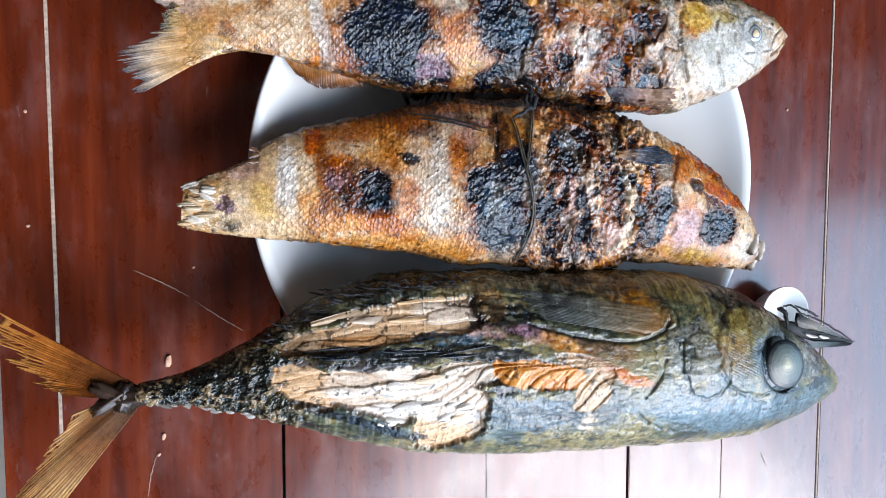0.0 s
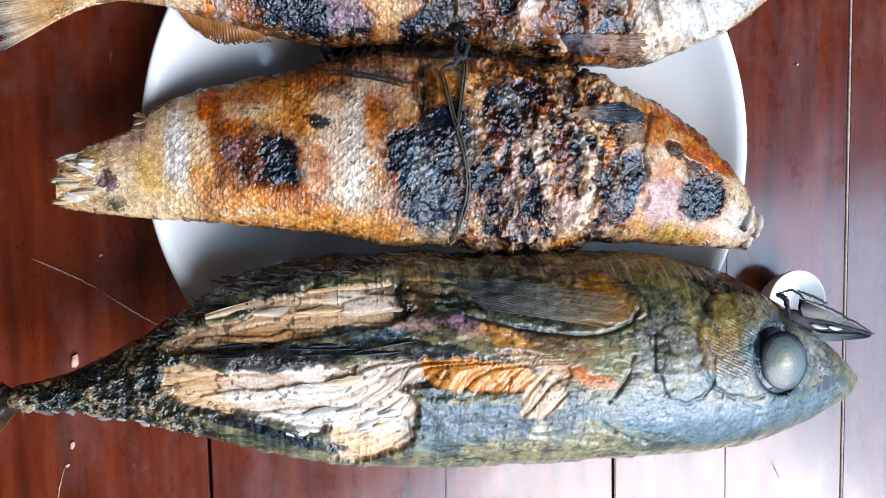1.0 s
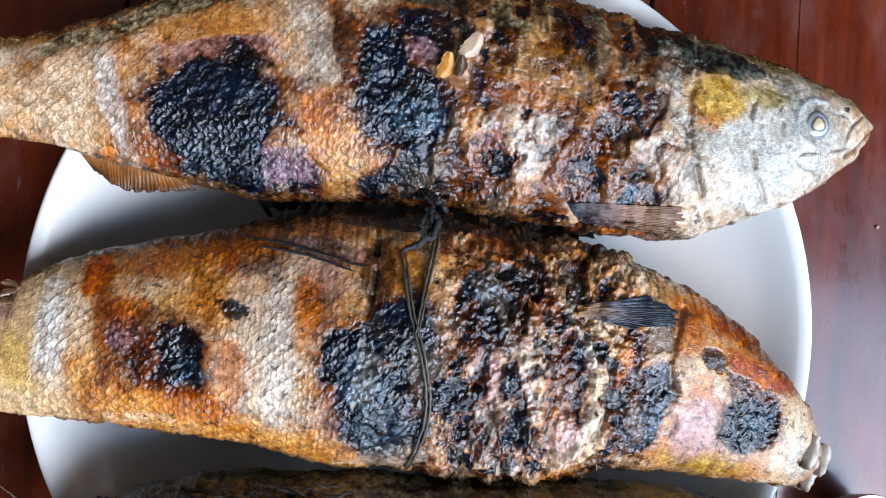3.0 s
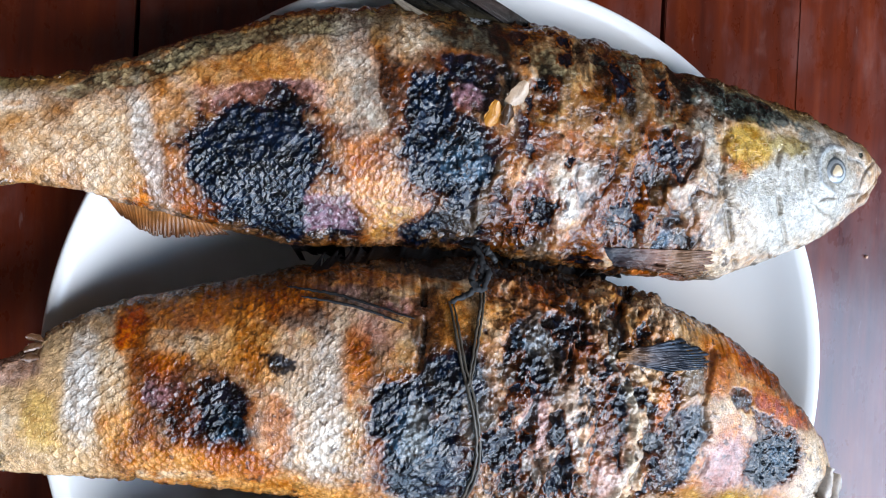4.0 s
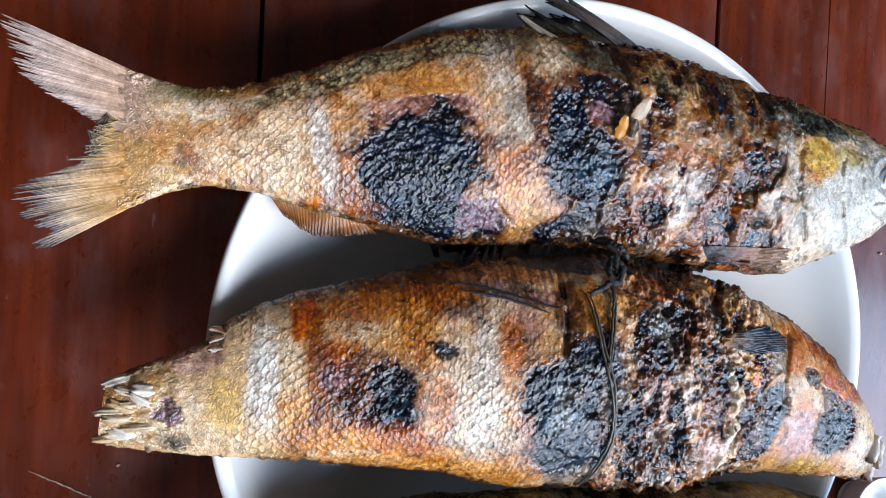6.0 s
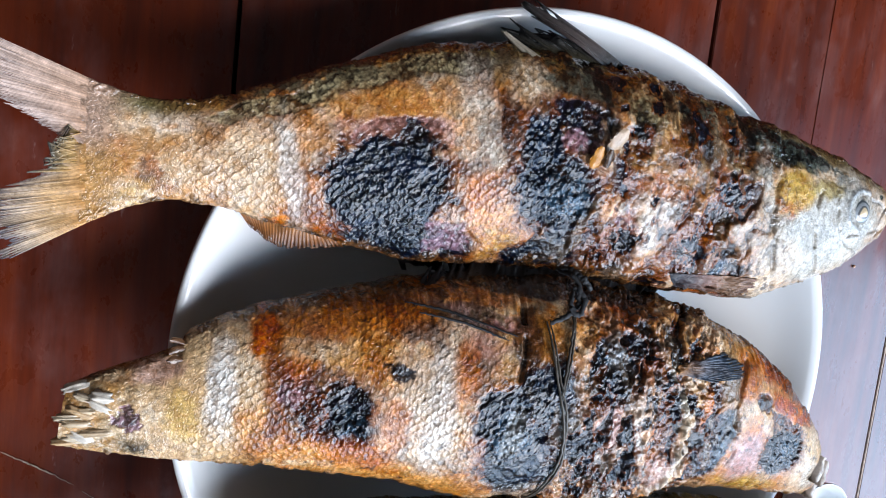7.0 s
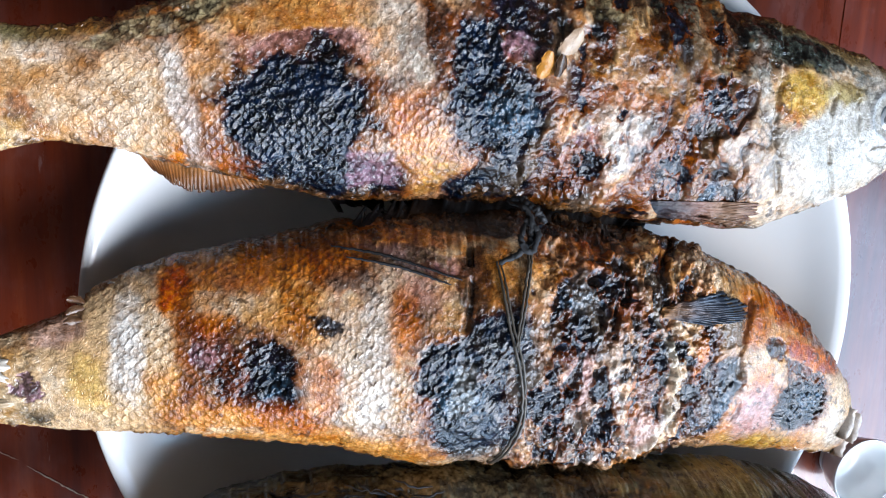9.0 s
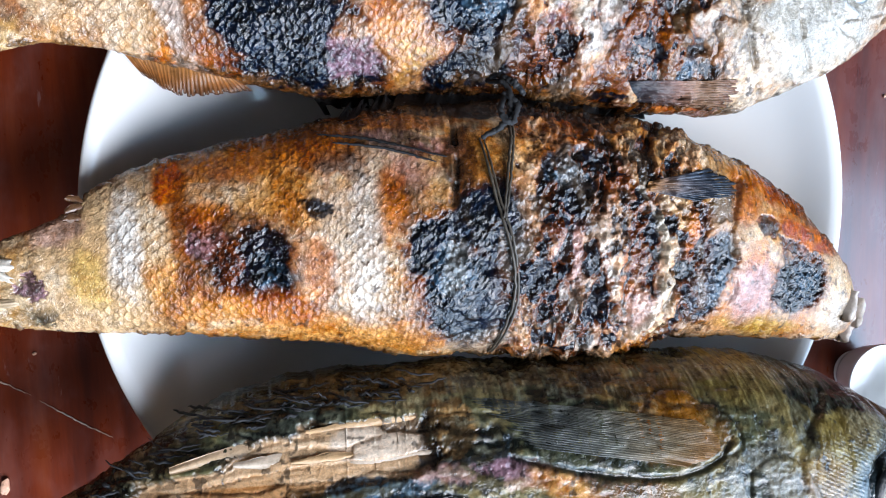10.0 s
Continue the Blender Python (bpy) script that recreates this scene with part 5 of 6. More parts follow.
Z = 0.0570
fin("tail_lobe", [(-0.0200, 0.0185, 0.0572), (-0.0205, 0.0130, WHOLE.z(-0.0205, 0.013)), (-0.0205, 0.0070, WHOLE.z(-0.0205, 0.007)), (-0.0210, 0.0010, WHOLE.z(-0.021, 0.001))],
    [(-0.0515, 0.0305, Z + 0.005), (-0.0480, 0.0215, Z + 0.004), (-0.0455, 0.0140, Z + 0.003), (-0.0330, 0.0060, Z + 0.001), (-0.0245, 0.0010, Z)],
    TAIL, whole, "pale pinkish tail fin lobe", rays=70, n=30, jag=0.20, ridge=0.00008, seed=4)
fin("tail_lobe", [(-0.0205, 0.0010, WHOLE.z(-0.0205, 0.001)), (-0.0205, -0.0070, WHOLE.z(-0.0205, -0.007)), (-0.0205, -0.0140, WHOLE.z(-0.0205, -0.014)), (-0.0200, -0.0205, 0.0572)],
    [(-0.0260, 0.0000, Z), (-0.0320, -0.0080, Z + 0.001), (-0.0470, -0.0150, Z + 0.002), (-0.0462, -0.0220, Z + 0.002), (-0.0420, -0.0330, Z + 0.001)],
    ((0.44, 0.21, 0.065), (0.46, 0.27, 0.12), (0.38, 0.27, 0.18), (0.09, 0.075, 0.08)), whole, "orange-tan tail fin lobe with scorched tip", rays=70, n=30, jag=0.25, ridge=0.00008, seed=5)
fin("tail_ray", [(-0.0195, 0.0050, Z), (-0.0195, -0.0060, Z)], [(-0.0270, 0.0040, Z + 0.002), (-0.0300, -0.0010, Z + 0.002), (-0.0360, -0.0085, Z + 0.003)],
    ((0.46, 0.20, 0.04), (0.40, 0.24, 0.09), (0.10, 0.09, 0.07)), whole, "frayed middle tail rays", rays=18, jag=0.5, split=0.003, seed=6)
fin("anal_fin", [(0.0190, -0.0145, 0.046), (0.0500, -0.0235, 0.046)], [(0.0240, -0.0215, 0.046), (0.0340, -0.0275, 0.045), (0.0540, -0.0266, 0.044)],
    ((0.30, 0.13, 0.04), (0.20, 0.07, 0.016), (0.06, 0.022, 0.008)), whole, "small orange-brown fin", rays=30, n=16, jag=0.12, ridge=0.0003, comb=0.3, seed=7)
fin("dorsal_fin", [(0.152, 0.0375, 0.050), (0.144, 0.0390, 0.052), (0.136, 0.0395, 0.053)], [(0.1090, 0.0572, 0.052), (0.1040, 0.0572, 0.052), (0.1060, 0.0545, 0.051)],
    ((0.012, 0.011, 0.009), (0.035, 0.022, 0.018), (0.010, 0.010, 0.010)), whole, "dark burnt back fin", rays=16, jag=0.30, split=0.0012, ridge=0.0004, comb=0.5, seed=9, sag=0.002)
fin("dorsal_fin", [(0.146, 0.0375, 0.052), (0.130, 0.0405, 0.053), (0.113, 0.0415, 0.053)], [(0.1250, 0.0505, 0.050), (0.1080, 0.0500, 0.050), (0.0985, 0.0478, 0.050)],
    ((0.05, 0.042, 0.024), (0.02, 0.018, 0.014), (0.006, 0.006, 0.007)), whole, "tattered dark back fin skin", rays=40, n=16, jag=0.7, split=0.003, seed=39)
# burnt edge, and a black sheet for the shade between the two fish
fin("burnt_fringe", [(0.070, -0.0275, 0.045), (0.110, -0.0290, 0.044), (0.150, -0.0320, 0.044), (0.180, -0.0370, 0.044)], [(0.075, -0.0330, 0.040), (0.112, -0.0370, 0.038), (0.152, -0.0410, 0.037), (0.184, -0.0440, 0.038)],
    ((0.012, 0.011, 0.011), (0.006, 0.006, 0.007)), whole, "burnt black belly edge, also black for the gap's shade", rays=44, n=10, jag=0.6, split=0.002, seed=31)
fin("fin_spine", [(0.1080, 0.0365, 0.0585), (0.1120, 0.0385, 0.0575)], [(0.0980, 0.0462, 0.054), (0.0988, 0.0466, 0.054)],
    ((0.30, 0.25, 0.18), (0.32, 0.27, 0.21)), whole, "bare pale fin bone", rays=5, jag=0.05, thick=0.0016, seed=10)
fin("belly_fin", WHOLE.on([(0.166, -0.0290), (0.168, -0.0320), (0.172, -0.0350)]), WHOLE.on([(0.2020, -0.0300), (0.2060, -0.0345), (0.2030, -0.0385)]),
    ((0.010, 0.012, 0.018), (0.05, 0.034, 0.034), (0.20, 0.10, 0.07), (0.26, 0.15, 0.09), (0.12, 0.05, 0.03)), whole, "pinkish scorched belly fin", rays=16, n=40, jag=0.14, thick=0.0003, ridge=0.0002, seed=11, drape=WHOLE, lift=0.0004, comb=0.35)
part("eye", eyeball(0.2455, -0.0035, WHOLE.z(0.2455, -0.0035) - 0.0006, 0.0052, 0.0022, ((0.34, (0.62, 0.48, 0.30)), (0.48, (0.10, 0.10, 0.10)), (0.70, (0.34, 0.36, 0.37)), (0.86, (0.12, 0.14, 0.15)), (1, (0.36, 0.37, 0.36)))), FLESH, whole, "cloudy ivory eye")
for u, v, length, width, turn, tone in ((0.1275, 0.0085, 0.0075, 0.0046, 70, (0.42, 0.17, 0.022)), (0.1315, 0.0085, 0.006, 0.0036, 80, (0.06, 0.028, 0.012)), (0.1345, 0.0140, 0.0095, 0.0050, 50, (0.36, 0.24, 0.15))):
    piece = part("skin_flake", flake(length, width, 0.0012, 0.35, tone, int(u * 9000)), FLESH, whole, "loose flake of skin")
    piece.matrix_local = pose(u, v, WHOLE.z(u, v) + 0.0014, 14, -10, turn)

# stump, fins and folds of the tied fish
for n, (v, turn) in enumerate(((0.0262, 205), (0.0235, 190), (0.0285, 170))):
    piece = part("skin_flake", flake(0.0045, 0.0022, 0.0007, 0.3, (0.12, 0.055, 0.025), 150 + n), FLESH, tied, "curled lip of torn skin")
    piece.matrix_local = pose(0.0275, v, TIED.z(0.030, v) + 0.0003, 8, -10, turn)
rng = random.Random(14)
for n in range(12):
    u, v = rng.uniform(0.0005, 0.0105), -0.0052 + 0.0015 * n + rng.uniform(-0.0006, 0.0006)
    tone = rng.choice([(0.56, 0.44, 0.30), (0.48, 0.30, 0.15), (0.64, 0.56, 0.46), (0.50, 0.36, 0.22)])
    piece = part("tail_bone", chunk(rng.uniform(0.008, 0.013), rng.uniform(0.0026, 0.0046), rng.uniform(0.0028, 0.0046), tone, 70 + n), FLESH, tied, "pale broken tail bone")
    piece.matrix_local = pose(u, v, TIED.z(max(u, 0.003), min(0.012, max(-0.006, v))) - 0.0006, rng.uniform(-25, 25), rng.uniform(-8, 8), rng.uniform(-24, 24))
fin("chest_fin", TIED.on([(0.1890, 0.0432), (0.1892, 0.0405)], 0.0010), TIED.on([(0.2130, 0.0488), (0.2245, 0.0445), (0.2230, 0.0412), (0.2080, 0.0382)], 0.0022),
    ((0.40, 0.18, 0.05), (0.10, 0.08, 0.08), (0.035, 0.045, 0.065), (0.012, 0.018, 0.028)), tied, "fan of scorched fin rays", rays=14, jag=0.10, ridge=0.0002, seed=12, drape=TIED)
# burnt fin, made black and wide to darken the shaded gap as well
fin("burnt_fin", [(0.085, 0.0480, 0.056), (0.115, 0.0580, 0.055), (0.150, 0.0620, 0.054), (0.180, 0.0600, 0.052)], [(0.095, 0.0550, 0.050), (0.120, 0.0680, 0.047), (0.155, 0.0740, 0.045), (0.190, 0.0700, 0.045)],
    ((0.03, 0.022, 0.018), (0.008, 0.008, 0.009)), tied, "burnt black back fin, also black for the gap's shade", rays=50, jag=0.5, split=0.003, seed=13)
for n, (a, b, c) in enumerate((((0.092, 0.0505), (0.107, 0.0500), (0.127, 0.0465)), ((0.096, 0.0485), (0.110, 0.0478), (0.124, 0.0450)))):
    verts, faces = tube(TIED.on([a, b, c], 0.0005), 0.00042, 30, 6, 0.4, 0.00010, n)
    part("fin_spine", mesh_of("fin_spine", verts, faces, SOOT), SOOT, tied, "thin dark fin spine")
for u, v, r, tone in ((0.284, 0.0015, 0.0045, (0.55, 0.46, 0.38)), (0.2800, -0.0035, 0.0040, (0.60, 0.50, 0.42)), (0.277, 0.0045, 0.0040, (0.50, 0.42, 0.35))):
    piece = part("lip", flake(0.011, 0.006, 0.004, 0.5, tone, int(u * 5000)), FLESH, tied, "dried pale lip")
    piece.matrix_local = pose(u, v, TIED.z(u, v) - 0.0004, 10, 12, 70)

# tail, eye, jaw, fin and flesh of the torn tuna
Z = 0.0520
fin("tail_lobe", [(0.002, 0.0030, Z), (-0.006, 0.0020, Z), (-0.012, -0.0010, Z)], [(-0.0660, 0.0430, Z - 0.004), (-0.0560, 0.0230, Z - 0.003), (-0.0420, 0.0070, Z - 0.002), (-0.0290, 0.0000, Z)],
    ((0.016, 0.008, 0.005), (0.13, 0.035, 0.007), (0.32, 0.095, 0.014), (0.40, 0.17, 0.04)), torn, "orange-brown frayed tail fin lobe", rays=34, n=36, jag=0.22, ridge=0.0004, split=0.0012, comb=0.45, seed=20)
fin("tail_lobe", [(-0.012, -0.0015, Z), (-0.006, -0.0040, Z), (0.001, -0.0050, Z)], [(-0.0250, -0.0080, Z), (-0.0440, -0.0365, Z - 0.003), (-0.0560, -0.0560, Z - 0.004), (-0.0390, -0.0600, Z - 0.004)],
    ((0.030, 0.014, 0.007), (0.22, 0.080, 0.016), (0.40, 0.21, 0.075), (0.36, 0.17, 0.045)), torn, "tan frayed tail fin lobe", rays=32, n=36, jag=0.18, ridge=0.0004, split=0.0012, comb=0.45, seed=21)
for u, v, length, width, turn, shade in ((0.000, -0.0004, 0.024, 0.0100, 2, 1.0), (-0.010, 0.0006, 0.022, 0.0085, 150, 1.6), (-0.010, -0.0022, 0.022, 0.0080, 215, 1.8), (-0.005, -0.0006, 0.016, 0.0110, 80, 0.8)):
    piece = part("tail_base", chunk(length, width, 0.0075, [shade * c for c in (0.030, 0.017, 0.011)], int(90 + 9000 * abs(u) + turn)), FLESH, torn, "dark gristly root of the tail")
    piece.matrix_local = pose(u, v, 0.0522, 0, 0, turn)
E0 = (0.2930, 0.0160)
part("eye", eyeball(*E0, max(TORN.z(E0[0] + a, E0[1] + b) for a in (-0.006, 0, 0.006) for b in (-0.007, 0, 0.007)) + 0.0009, 0.0104, 0.0013, ((0.16, (0.34, 0.30, 0.19)), (0.28, (0.19, 0.18, 0.12)), (0.44, (0.10, 0.11, 0.08)), (0.64, (0.055, 0.070, 0.052)), (0.80, (0.034, 0.048, 0.038)), (1, (0.003, 0.004, 0.005))), 1, 1.18, 24, 0.50), FLESH, torn, "large cloudy green eye with dark ring")
verts, faces = tube([(0.3010, 0.0330, 0.0720), (0.3120, 0.0300, 0.0725), (0.3260, 0.0265, 0.0725), (0.3420, 0.0235, 0.0725)], 0.0036, 40, 14, 0.2, 0.0, 3, 0.03)
jaw = part("lower_jaw", mesh_of("lower_jaw", [(x, y, 0.0720 + 0.5 * (z - 0.0720)) for x, y, z in verts], faces, SOOT), SOOT, torn, "dried dark open jaw")
fin("jaw_plate", [(0.3100, 0.0385, 0.0750), (0.3090, 0.0350, 0.0755), (0.3110, 0.0315, 0.0750)], [(0.3460, 0.0232, 0.0737), (0.3458, 0.0228, 0.0737), (0.3452, 0.0224, 0.0737)],
    ((0.010, 0.008, 0.006), (0.13, 0.11, 0.08), (0.05, 0.055, 0.052), (0.03, 0.034, 0.034)), jaw, "pale dried upper jaw plate", rays=10, jag=0.0, thick=0.0016, ridge=0.0002, sag=0.0012, seed=61)
fin("jaw_plate", [(0.3110, 0.0245, 0.0735), (0.3140, 0.0215, 0.0735), (0.3200, 0.0200, 0.0730)], [(0.3450, 0.0232, 0.0733), (0.3456, 0.0226, 0.0733), (0.3448, 0.0216, 0.0733)],
    ((0.012, 0.016, 0.016), (0.04, 0.052, 0.052), (0.06, 0.07, 0.068), (0.025, 0.03, 0.03)), jaw, "grey dried lower jaw plate", rays=10, jag=0.0, thick=0.0014, ridge=0.0002, sag=0.0012, seed=62)
for n, (line, r) in enumerate((
        (((0.3036, 0.0326, 0.0752), (0.3020, 0.0390, 0.0750), (0.2990, 0.0405, 0.0735)), 0.0011),
        (((0.2990, 0.0405, 0.0735), (0.3045, 0.0425, 0.0760), (0.3085, 0.0400, 0.0765), (0.3110, 0.0370, 0.0760)), 0.0005),
        (((0.3074, 0.0425, 0.0756), (0.3150, 0.0395, 0.0760), (0.3210, 0.0370, 0.0760)), 0.0006),
        (((0.3036, 0.0326, 0.0752), (0.3060, 0.0290, 0.0750), (0.3130, 0.0250, 0.0750), (0.3200, 0.0215, 0.0740)), 0.0006),
        (((0.3160, 0.0300, 0.0762), (0.3280, 0.0275, 0.0758), (0.3440, 0.0232, 0.0742)), 0.0005),
        (((0.3110, 0.0385, 0.0760), (0.3230, 0.0345, 0.0758), (0.3460, 0.0234, 0.0745)), 0.0005))):
    verts, faces = tube(line, r, 26, 6, 0.5, 0.0002, n)
    part("jaw_bone", mesh_of("jaw_bone", verts, faces, SOOT), SOOT, jaw, "thin black bone")
for u, v, length in ((0.3185, 0.0268, 0.0070), (0.3260, 0.0262, 0.0060)):
    piece = part("jaw_bone", flake(length, 0.0016, 0.0012, 0.2, (0.60, 0.56, 0.48), int(u * 9000)), FLESH, jaw, "pale bone in the jaw")
    piece.matrix_local = pose(u, v, 0.0752, 0, 0, -12)
fin("chest_fin", TORN.on([(0.2230, 0.0425), (0.2290, 0.0375), (0.2280, 0.0335), (0.2180, 0.0300)], 0.0006), TORN.on([(0.1530, 0.0500), (0.1580, 0.0465), (0.1700, 0.0370)], 0.0018),
    ((0.24, 0.12, 0.04), (0.16, 0.12, 0.07), (0.11, 0.11, 0.09), (0.065, 0.07, 0.066), (0.04, 0.044, 0.04)), torn, "grey chest fin folded on the flank", rays=26, n=40, jag=0.10, ridge=0.00016, thick=0.0002, seed=22, drape=TORN, lift=0.00010, comb=0.3)
rng = random.Random(3)
for n in range(16):
    u = rng.uniform(0.092, 0.146)
    q = (u - 0.082) / 0.07
    v = rng.uniform(-0.002 - 0.010 * math.sin(max(0, q) * 2.6), 0.0125)
    turn = -10 + 62 * max(0, q - 0.35) + rng.uniform(-14, 14)
    white = rng.random() < 0.85 - 0.7 * abs(q - 0.5)
    shade = rng.uniform(0.80, 1.06)
    tone = [c * shade for c in ((0.58, 0.50, 0.42) if white else (0.54, 0.37, 0.22))]
    piece = part("flesh_flake", flake(rng.uniform(0.008, 0.017), rng.uniform(0.0022, 0.0046), rng.uniform(0.0006, 0.0012), rng.uniform(-0.3, 0.3), tone, 400 + n), FLESH, torn)
    piece.matrix_local = pose(u, v, TORN.z(u, v) + rng.uniform(-0.0005, 0.0001), rng.uniform(-14, 14), rng.uniform(-4, 4), turn)
for n in range(5):
    u = rng.uniform(0.085, 0.138)
    v = 0.0290 + 0.17 * (u - 0.068) + rng.uniform(-0.007, 0.007)
    shade = rng.uniform(0.85, 1.06)
    tone = [c * shade for c in rng.choice([(0.56, 0.38, 0.23), (0.58, 0.45, 0.33), (0.52, 0.32, 0.16)])]
    piece = part("flesh_flake", flake(rng.uniform(0.016, 0.034), rng.uniform(0.0024, 0.0048), rng.uniform(0.0006, 0.0010), rng.uniform(-0.10, 0.10), tone, 600 + n), FLESH, torn)
    piece.matrix_local = pose(u, v, TORN.z(u, v) + rng.uniform(-0.0005, 0.0001), rng.uniform(-10, 10), rng.uniform(-2, 2), 9 + rng.uniform(-6, 6))
for n in range(12):
    u = rng.uniform(0.078, 0.140)
    v = 0.0195 + 0.06 * (u - 0.074) + rng.uniform(-0.003, 0.003)
    piece = part("dark_muscle", flake(rng.uniform(0.012, 0.024), rng.uniform(0.0008, 0.0014), 0.0006, rng.uniform(-0.1, 0.1), (0.006, 0.008, 0.013), 800 + n), FLESH, torn, "black strand of muscle")
    piece.matrix_local = pose(u, v, TORN.z(u, v) + rng.uniform(0.0, 0.0006), rng.uniform(-12, 12), 0, 4 + rng.uniform(-6, 6))
for n in range(60):
    u = rng.uniform(0.052, 0.140)
    v = float(np.interp(u, (0.052, 0.084, 0.11, 0.14), (0.0245, 0.0445, 0.0515, 0.0535))) + rng.uniform(-0.004, 0.001)
    z = TORN.z(u, v)
    length = rng.uniform(0.002, 0.007)
    turn = radians(rng.uniform(140, 200))
    verts, faces = tube([(u, v, z), (u + 0.5 * length * math.cos(turn), v + 0.5 * length * math.sin(turn) + 0.0006, z + 0.0012), (u + length * math.cos(turn), v + length * math.sin(turn), z + rng.uniform(-0.002, 0.002))], rng.uniform(0.0002, 0.0006), 9, 5, 0.3, 0.0002, n)
    part("skin_shred", mesh_of("skin_shred", verts, faces, SOOT), SOOT, torn, "frayed black skin")
for n in range(44):
    u = rng.uniform(0.070, 0.150)
    v = float(np.interp(u, (0.052, 0.084, 0.11, 0.15), (0.0265, 0.0470, 0.0530, 0.0560))) + rng.uniform(-0.006, 0.0005)
    z = TORN.z(u, min(v, 0.052))
    length, turn = rng.uniform(0.006, 0.014), radians(rng.uniform(165, 195))
    verts, faces = tube([(u, v, z + 0.0004), (u + 0.5 * length * math.cos(turn), v + 0.5 * length * math.sin(turn), z + 0.0006), (u + length * math.cos(turn), v + length * math.sin(turn) + rng.uniform(-0.001, 0.001), z - 0.0020)], rng.uniform(0.0002, 0.0005), 9, 5, 0.3, 0.0002, n)
    part("skin_shred", mesh_of("skin_shred", verts, faces, SOOT), SOOT, torn)
for n in range(13):
    u = 0.005 + 0.0048 * n + rng.uniform(-0.0015, 0.0015)
    v = float(np.interp(u, (0, 0.0204, 0.0438, 0.0657), (-0.0040, -0.0045, -0.0093, -0.0153)))
    shade = rng.uniform(0.35, 1.0)
    piece = part("finlet", flake(rng.uniform(0.003, 0.008), rng.uniform(0.0014, 0.0036), 0.0007, rng.uniform(-0.5, 0.5), [c * shade for c in (0.36, 0.32, 0.27)], 900 + n), FLESH, torn, "pale ragged finlet")
    piece.matrix_local = pose(u, v - rng.uniform(-0.0006, 0.0012), 0.0520, rng.uniform(-20, 20), 0, rng.uniform(135, 200))

# ---- the tie round the middle fish ----
tie = thing("fibre_tie", "thin scorched plant fibre tied round the fish", "string", (-0.1551, -0.0111, 0), -4.85)
STRANDS = (
    (((0.1470, 0.0650), (0.1452, 0.0560), (0.1437, 0.0455), (0.1425, 0.0308)), 0.00045),
    (((0.1478, 0.0640), (0.1462, 0.0550), (0.1445, 0.0440), (0.1432, 0.0300)), 0.0004),
    (((0.1362, 0.0524), (0.1380, 0.0448), (0.1405, 0.0357), (0.1446, 0.0250), (0.1477, 0.0142), (0.1485, 0.0048), (0.1468, -0.0070), (0.1460, -0.0138)), 0.00045),
    (((0.1372, 0.0530), (0.1390, 0.0450), (0.1418, 0.0350), (0.1460, 0.0240), (0.1489, 0.0140), (0.1496, 0.0048), (0.1478, -0.0070), (0.1468, -0.0138)), 0.0004),
)
for n, (line, r) in enumerate(STRANDS):
    verts, faces = tube(TIED.on(line, 0.0012), r, 60, 7, 0.6, 0.00008, n)
    part("strand", mesh_of("strand", verts, faces, TWINE), TWINE, tie)
for n, line in enumerate((((0.1388, 0.0690, 0.066), (0.1420, 0.0675, 0.074), (0.1435, 0.0610, 0.076), (0.1415, 0.0560, 0.075), (0.1362, 0.0524, 0.074)), ((0.1388, 0.0690, 0.066), (0.1405, 0.0700, 0.071), (0.1440, 0.0680, 0.075), (0.1470, 0.0650, 0.076)), ((0.1420, 0.0640, 0.074), (0.1400, 0.0600, 0.077), (0.1430, 0.0570, 0.078), (0.1450, 0.0620, 0.077), (0.1410, 0.0650, 0.075)))):
    verts, faces = tube(line, 0.0009, 40, 7, 0.7, 0.0002, 20 + n)
    part("knot", mesh_of("knot", verts, faces, SOOT), SOOT, tie, "blackened knot")


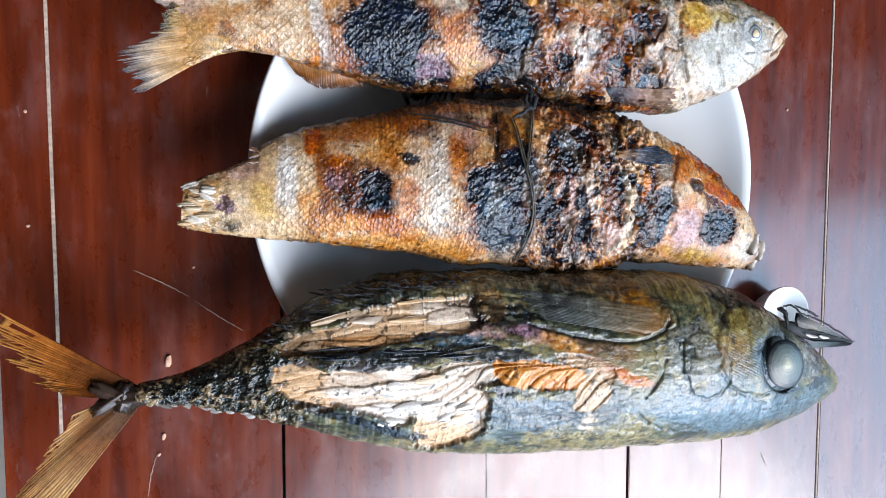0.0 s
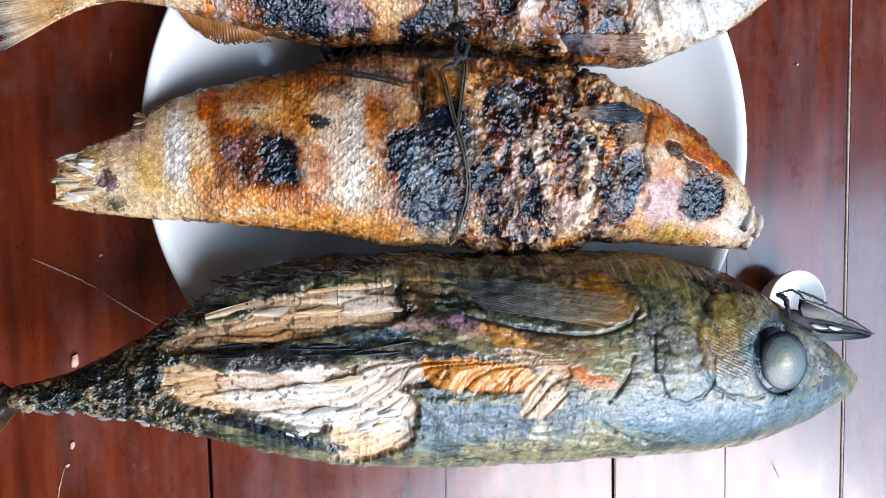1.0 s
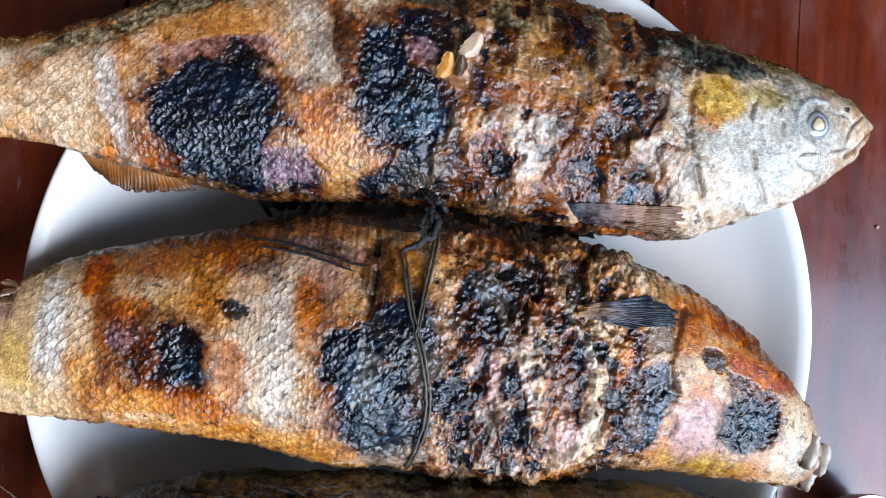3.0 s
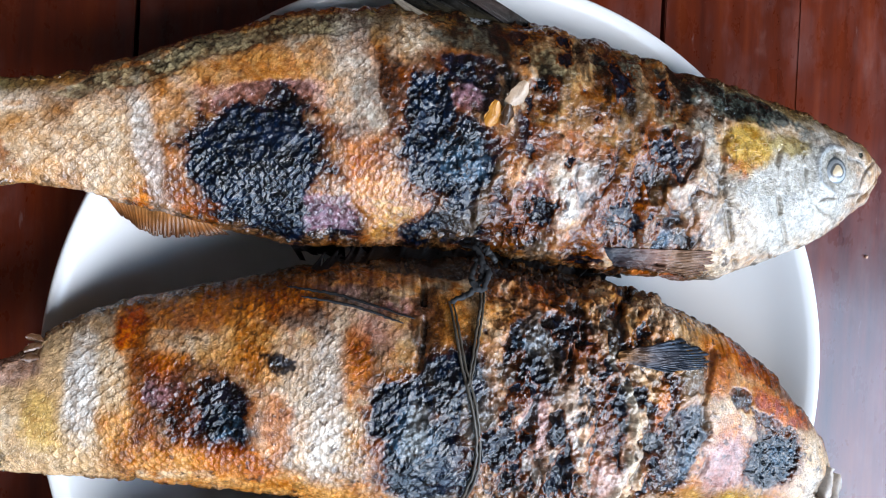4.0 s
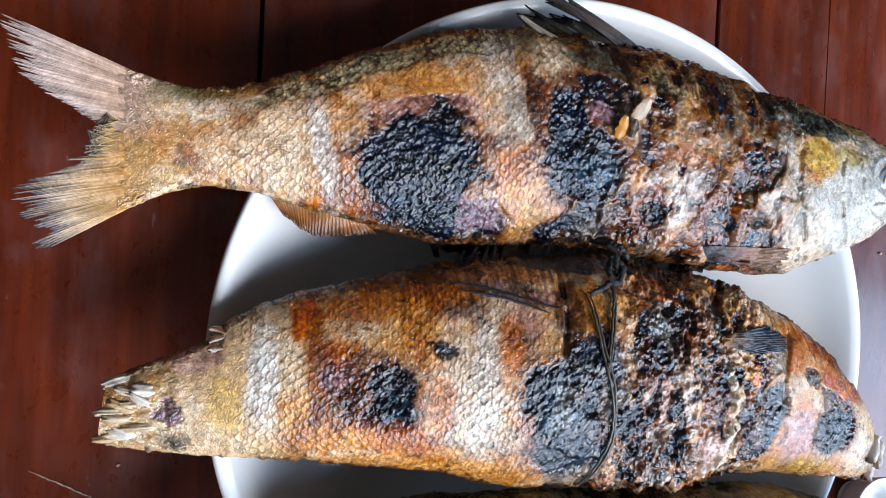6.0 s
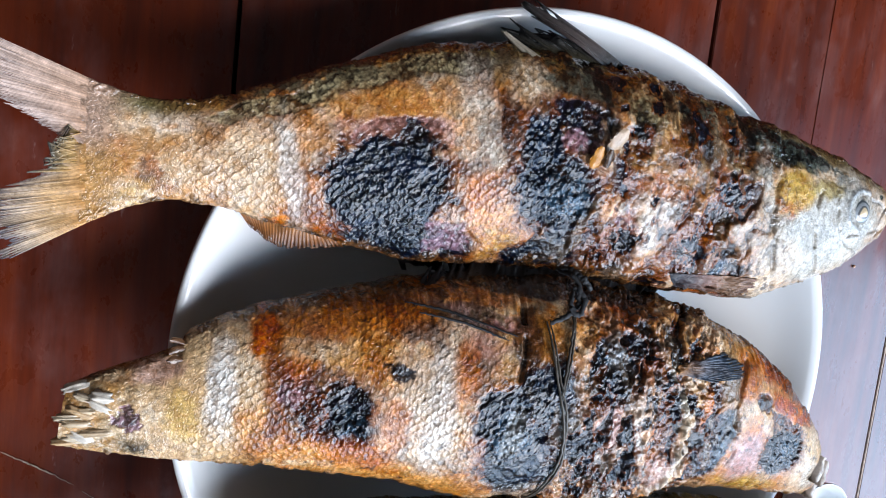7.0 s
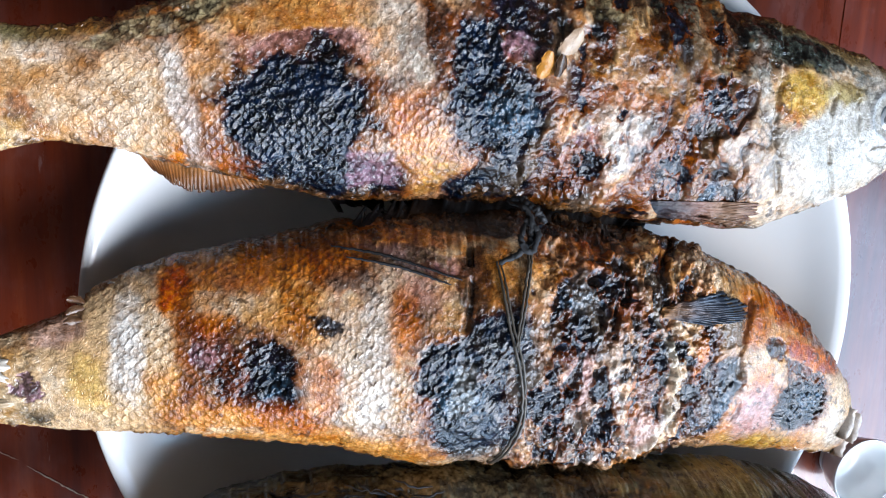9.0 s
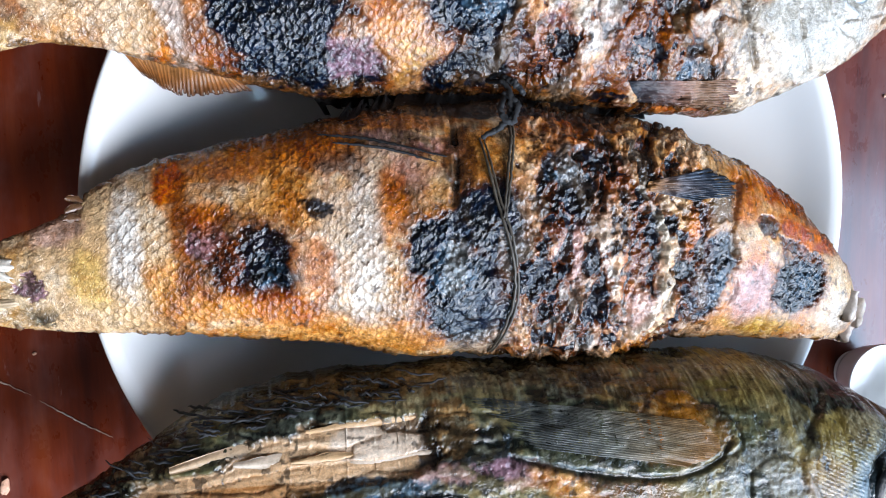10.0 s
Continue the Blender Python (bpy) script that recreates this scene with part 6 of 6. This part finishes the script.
# ---- crumbs and a dried smear on the table ----
def crumb(x, y, length, width, turn, n):
    bm = bmesh.new()
    bmesh.ops.create_icosphere(bm, subdivisions=2, radius=1)
    q = random.Random(n)
    for vert in bm.verts:
        vert.co *= q.uniform(0.75, 1.2)
        vert.co = Vector((vert.co.x * length / 2, vert.co.y * width / 2, vert.co.z * width * 0.35))
    me = bpy.data.meshes.new("crumb")
    bm.to_mesh(me)
    bm.free()
    me.materials.append(CRUMB)
    ob = new("crumb", me)
    ob.matrix_world = pose(x, y, width * 0.30, 0, 0, turn)
    return tagged(ob, "small pinkish crumb of cooked fish on the table", "crumb", "crumbs on the table")


crumb(-0.169, -0.0868, 0.0062, 0.0034, 80, 1)
crumb(-0.1721, -0.1247, 0.0036, 0.0020, 75, 2)
crumb(-0.1745, -0.1337, 0.0020, 0.0014, 40, 3)
crumb(-0.2294, -0.0187, 0.0018, 0.0015, 10, 4)
crumb(-0.2286, 0.0345, 0.0016, 0.0014, 30, 5)
crumb(0.1871, 0.0478, 0.0017, 0.0014, 60, 6)
crumb(-0.1560, -0.0400, 0.0016, 0.0012, 20, 7)
crumb(0.0077, 0.1407, 0.0040, 0.0022, 80, 8)

# ---- the porch round the table ----
porch = pose(0, 0, 0, 0, 0, 38)


def structure(name, bm, mat, label=""):
    me = bpy.data.meshes.new(name)
    bm.to_mesh(me)
    bm.free()
    me.materials.append(mat)
    ob = new(name, me)
    ob.matrix_world = porch
    return tagged(ob, label, "", "", "structure")


structure("floor", box(-1.9, 1.9, -0.95, 1.1, -0.90, -0.75), CEMENT, "grey cement floor under the table")
structure("ceiling", box(-1.9, 1.9, -0.96, 1.1, 2.60, 2.66), BOARD, "brown board ceiling")
structure("wall_north", box(-1.9, 1.9, 1.1, 1.2, -0.75, 2.60), WALLBOARD, "plain brown boarded wall")
structure("wall_west", box(-2.0, -1.9, -0.96, 1.1, -0.75, 2.60), WALLBOARD, "plain brown boarded wall")
structure("wall_east", box(1.9, 2.0, -0.96, 1.1, -0.75, 2.60), WALLBOARD, "plain brown boarded wall")
structure("ground", box(-400, 400, -400, 400, -1.02, -0.92), EARTH, "green yard outside")
